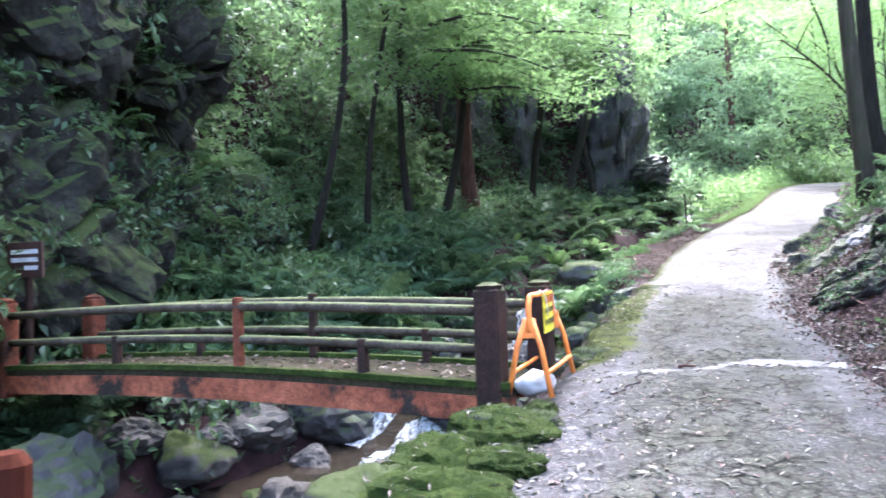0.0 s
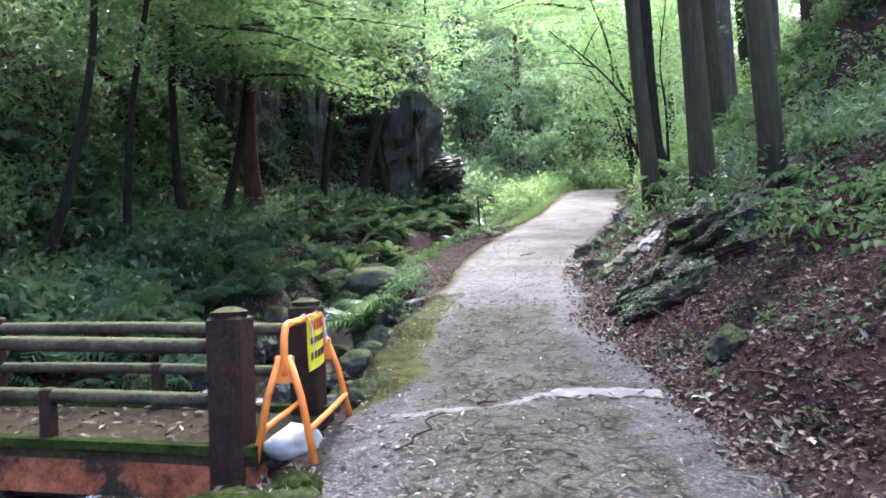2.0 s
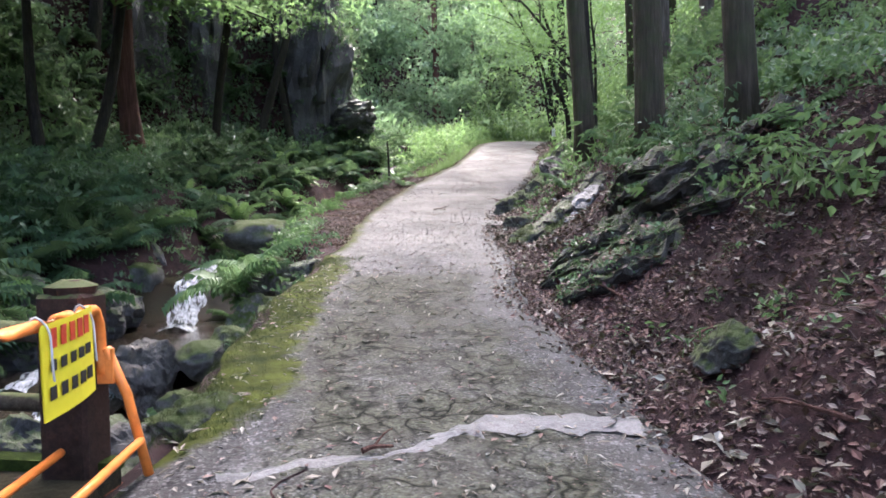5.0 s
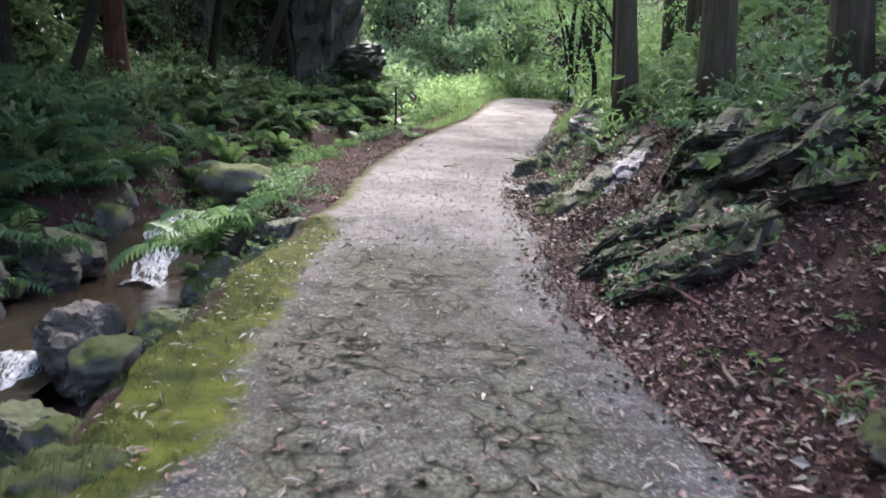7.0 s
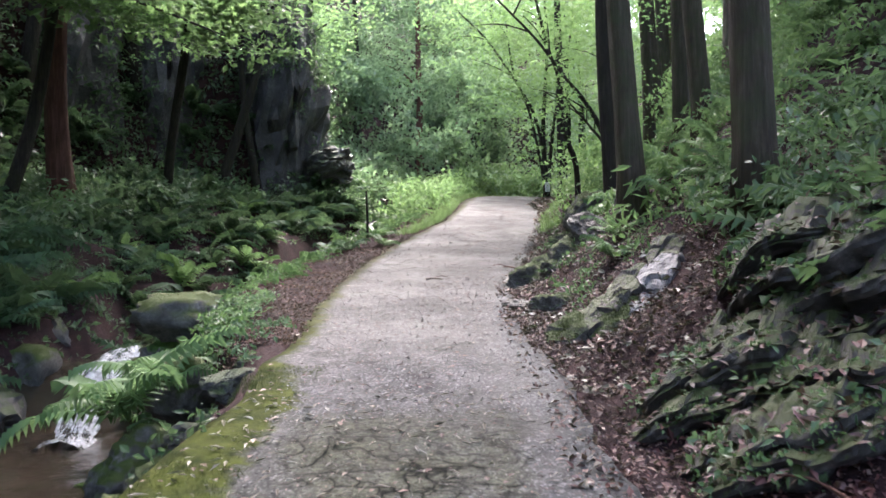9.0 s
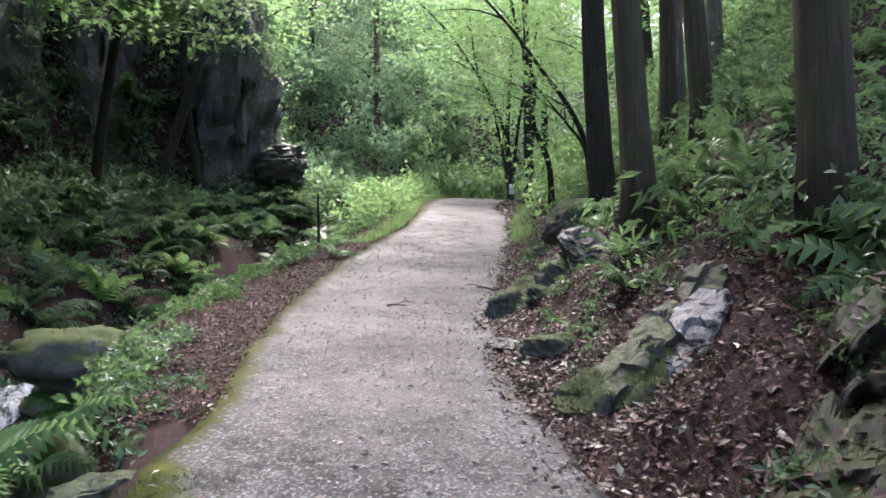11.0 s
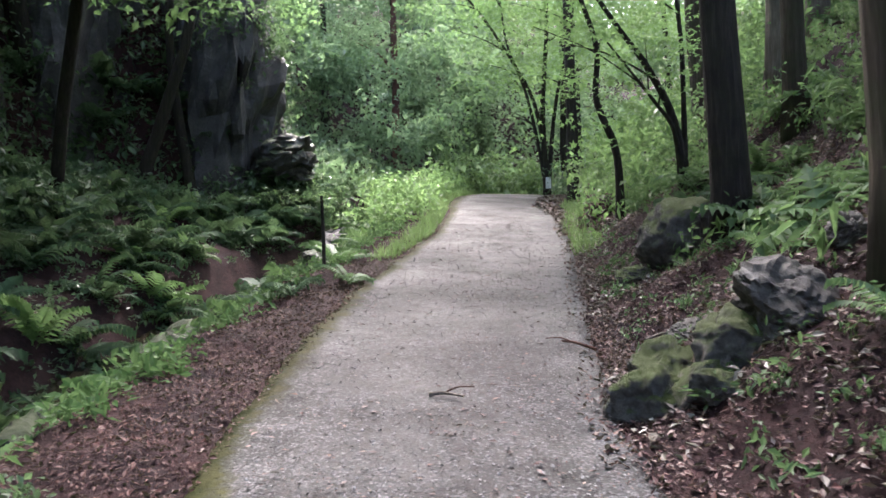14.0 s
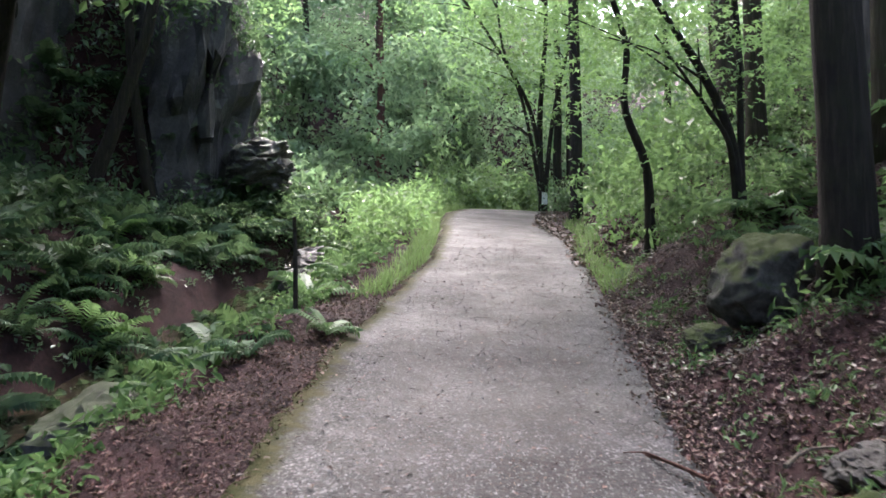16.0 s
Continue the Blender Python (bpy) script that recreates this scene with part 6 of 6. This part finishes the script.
x = stream_x(y) + 0.4 - r.uniform(0, 1, n) * (stream_x(y) - wall_x(y) + 1.0)
P = np.stack([x, y, road_z(y) + 5.6 + r.uniform(0, 2.0, n)], -1)
stuff("lower_shade_boughs", many(wide_sprays, P, upright(len(P), r, 0.25), r.uniform(0.8, 1.4, len(P)), r), canopy_green, "lower leafy boughs added to shade the ferny bank", "canopy")
# high boughs added to darken the bank behind the footbridge
r = np.random.default_rng(258)
n = 95
y = r.uniform(8, 17, n)
x = wall_x(y) + r.uniform(-1, 0.5, n) + r.uniform(0, 1, n) * (stream_x(y) - 0.5 - wall_x(y))
P = np.stack([x, y, road_z(y) + 7.6 + r.uniform(0, 2.0, n)], -1)
stuff("bridge_shade_boughs", many(wide_sprays, P, upright(len(P), r, 0.25), r.uniform(0.8, 1.3, len(P)), r), canopy_green, "added high leafy boughs that shade the footbridge's far bank", "canopy")
# boughs added over the water to keep light off the ferns
r = np.random.default_rng(254)
n = 100
y = r.uniform(19, 28, n)
x = stream_x(y) - 0.3 - r.uniform(0, 3.0, n)
P = np.stack([x, y, road_z(y) + 4.3 + r.uniform(0, 1.3, n)], -1)
stuff("stream_shade_boughs", many(wide_sprays, P, upright(len(P), r, 0.25), r.uniform(0.8, 1.3, len(P)), r), canopy_green, "added leafy boughs that shade the stream and its ferns", "canopy")
# moss hummocks and tufts on the ground by the bridge end
hummocks = []
for i, (x, y, a) in enumerate([(-0.5, 4.75, 0.34), (-0.8, 4.2, 0.4), (-0.42, 4.1, 0.26), (-1.15, 4.6, 0.3), (-0.7, 3.6, 0.4), (-0.32, 5.2, 0.2), (-1.2, 3.7, 0.36)]):
    hummocks.append(rock("moss_hummock", (x, y, ground_at(x, y) + 0.02), (a, a * 0.9, a * 0.5), bright_moss, 700 + i, "bright green moss hummock on the road edge", "moss", 50 * i, (0, 0), 0, 4, 0.2))
grow_on("hummock_moss", hummocks, 900, [BLADE], moss_tuft, (0.02, 0.045), 408, "moss tufts on the hummocks", "moss", 0.0)
grow_on("hummock_leaves", hummocks, 45, [LONG_LEAF], pale_leaf, (0.04, 0.08), 409, "pale leaves lying on the moss", "leaf litter", 0.5)
# sprigs and leaves on the bank and its stones
P, r = strewn(1100, lambda y, u: right_x(y) + 0.3 + 3.4 * u, 5.5, 24, 240)
P = off_rocks(P)
P = P[(P[:, 1] > 11) | (r.uniform(0, 1, len(P)) < 0.3)]
stuff("bank_sprigs", many(herb_kinds + long_kinds, P + (0, 0, 0.05), upright(len(P), r, 0.3), r.uniform(0.06, 0.16, len(P)), r), fern_mid, "small green sprigs in the leaf litter", "herbs")
grow_on("outcrop_litter", outcrop, 260, [LEAF], litter, (0.04, 0.09), 404, "dead leaves caught on the outcrop", "leaf litter", 0.35)
P, r = strewn(26000, lambda y, u: left_x(y) + 0.3 + (right_x(y) - left_x(y) - 0.35) * (u + 0.12 * np.sin(6.28 * u) * (y > 15)), 1.5, 38, 241)
P[:, 2] = road_z(P[:, 1]) + 0.042
P = P[((P[:, 1] > 11) | (r.uniform(0, 1, len(P)) < 0.5)) & (rough2(P[:, 0], P[:, 1], 0.5, 101) > -0.35)]
stuff("road_grit", spread(LEAF, P, rots(r.uniform(0, 6.3, len(P)), r.normal(0, 0.2, len(P)), r.normal(0, 0.2, len(P))), r.uniform(0.008, 0.022, len(P))), litter, "fine dark leaf crumbs and grit on the track", "grit")
P, r = strewn(11000, lambda y, u: left_x(y) + 0.25 + (right_x(y) - left_x(y) - 0.3) * u, 10.5, 26, 253)
P[:, 2] = road_z(P[:, 1]) + 0.042
CHIP = (np.array([(-0.5, -0.4, 0), (0.5, -0.5, 0), (0.45, 0.4, 0), (-0.4, 0.5, 0), (0.0, 0.0, 0.18)]), np.array([(0, 1, 4), (1, 2, 4), (2, 3, 4), (3, 0, 4)]))
chip_mat = surface("pale_stone_chip", [(0.3, (0.05, 0.05, 0.05)), (0.5, (0.12, 0.12, 0.12)), (0.7, (0.22, 0.22, 0.215))], 9.0, 0.6, 0.3, 0.002, 4, 0.4)
stuff("stone_chips", spread(CHIP, P, rots(r.uniform(0, 6.3, len(P)), r.normal(0, 0.25, len(P)), r.normal(0, 0.25, len(P))), r.uniform(0.007, 0.019, len(P))), chip_mat, "pale stone chips worn out of the concrete", "grit")
r = np.random.default_rng(242)
n = 420
x, y = r.uniform(15, 42, n), r.uniform(22, 60, n)
keep = x > right_x(y) + 7
x, y = x[keep], y[keep]
P = np.stack([x, y, land(x, y) + 2 + r.uniform(0, 1, len(x)) * 9], -1)
stuff("slope_woods", many(far_kinds, P, upright(len(P), r, 0.3), r.uniform(1.0, 2.0, len(P)), r), haze_green, "green woods high on the slope", "woods")
P, r = strewn(22000, lambda y, u: left_x(y) + 0.4 - 0.75 * u, 6.9, 11.8, 243)
P = P[rough2(P[:, 0], P[:, 1], 0.22, 96) + 1.2 * (left_x(P[:, 1]) + 0.16 - P[:, 0]) > -0.1]
P[:, 2] = np.where(P[:, 0] > left_x(P[:, 1]) - 0.02, road_z(P[:, 1]) + 0.012, P[:, 2] - 0.01)
stuff("moss", spread(BLADE, P, upright(len(P), r, 0.5), r.uniform(0.018, 0.045, len(P))), moss_tuft, "thick yellow-green moss along the track edge", "moss")
P, r = strewn(1900, lambda y, u: left_x(y) + (right_x(y) - left_x(y)) * u, 1.5, 11, 244)
P[:, 2] = road_z(P[:, 1]) + 0.046
stuff("pale_road_leaves", spread(LONG_LEAF, P, rots(r.uniform(0, 6.3, len(P)), r.normal(0, 0.15, len(P)), r.normal(0, 0.15, len(P))), r.uniform(0.025, 0.085, len(P))), pale_leaf, "pale narrow fallen leaves on the wet track", "leaf litter")
r = np.random.default_rng(245)
n = 3000
x, y = r.uniform(-14, 32, n), 39 + 30 * r.uniform(0, 1, n) ** 1.3
keep = ~((x > left_x(y) - 0.8) & (x < right_x(y) + 0.6))
x, y = x[keep], y[keep]
P = np.stack([x, y, land(x, y) + r.uniform(0, 0.7, len(x))], -1)
# pale leaf colour stands in for haze on this slope
stuff("far_undergrowth", many(herb_kinds + shrub_kinds, P, upright(len(P), r, 0.3), r.uniform(0.7, 1.3, len(P)), r), haze_green, "undergrowth on the far slope, leaf colour paled for haze", "shrubs")
# boughs that close over the track before the bend
r = np.random.default_rng(246)
n = 45
y = r.uniform(24, 44, n)
x = left_x(y) + r.uniform(-2.5, 6, n)
P = np.stack([x, y, road_z(y) + 7.5 + r.uniform(0, 3.5, n)], -1)
stuff("track_canopy", many(wide_sprays, P, upright(len(P), r, 0.25), r.uniform(0.9, 1.5, len(P)), r), maple_green, "leafy boughs closing over the track", "canopy")
r = np.random.default_rng(252)
n = 200
x, y = r.uniform(6, 42, n), r.uniform(50, 76, n)
P = np.stack([x, y, land(x, y) + r.uniform(5, 17, n)], -1)
# mist over these crowns is only their pale leaf colour
stuff("crest_woods", many(far_kinds, P, upright(len(P), r, 0.3), r.uniform(1.4, 2.6, len(P)), r), haze_green, "green treetops above the bend, haze put into their leaf colour", "woods")
# high canopy above the view, added to shade the near stretch
r = np.random.default_rng(230)
n = 560
x, y = r.uniform(-9, 13, n), r.uniform(-14, 19, n)
P = np.stack([x, y, road_z(y) + 9.5 + r.uniform(0, 4, n)], -1)
P = P[rough2(x, y, 2.5, 91) > -0.3]
stuff("high_canopy", many(wide_sprays, P, upright(len(P), r, 0.25), r.uniform(1.0, 1.7, len(P)), r), canopy_green, "unseen high leaf canopy added to shade the track", "canopy")

# bank that closes the view where the track turns
P, r = strewn(420, lambda y, u: left_x(y) - 0.2 - 5 * u, 38.5, 45, 231)
P[:, 2] += r.uniform(0.0, 1.6, len(P))
stuff("bend_bank_shrubs", many(shrub_kinds, P, upright(len(P), r, 0.3), r.uniform(0.35, 0.75, len(P)), r), canopy_green, "green bushes where the track turns away", "shrubs")
P, r = strewn(6000, lambda y, u: right_x(y) - (0.15 + 0.14 * np.clip(y - 26, 0, 9)) * u + 1.0 * (1 - u), 24, 40, 232)
stuff("bend_litter", spread(LEAF, P + (0, 0, 0.05), rots(r.uniform(0, 6.3, len(P)), r.normal(0, 0.3, len(P)), r.normal(0, 0.3, len(P))), r.uniform(0.06, 0.14, len(P))), litter, "reddish fallen leaves beside the bend", "leaf litter")
P, r = strewn(95, lambda y, u: left_x(y) - 0.5 - 0.6 * u, 12.9, 15.2, 233)
stuff("ivy_patch", many(herb_kinds, P + (0, 0, 0.1), upright(len(P), r, 0.2), r.uniform(0.08, 0.17, len(P)), r), shrub_green, "low pale green ivy on the verge", "ivy")
for i, (x, y, z, s) in enumerate([(0.0, 12.4, 0.85, 1.0), (0.2, 12.9, 1.0, 0.85), (-0.15, 13.0, 0.8, 0.85)]):
    single_fern("large_fern", (x, y, z), s, fern_mid, 40 + i, -14, "large green fern arching over the stream")


# the plan's units to metres
for ob in list(scene.objects):
    if ob.parent is None and ob.type in {"MESH", "EMPTY"}:
        ob.matrix_basis = Matrix.Scale(SIZE, 4) @ ob.matrix_basis
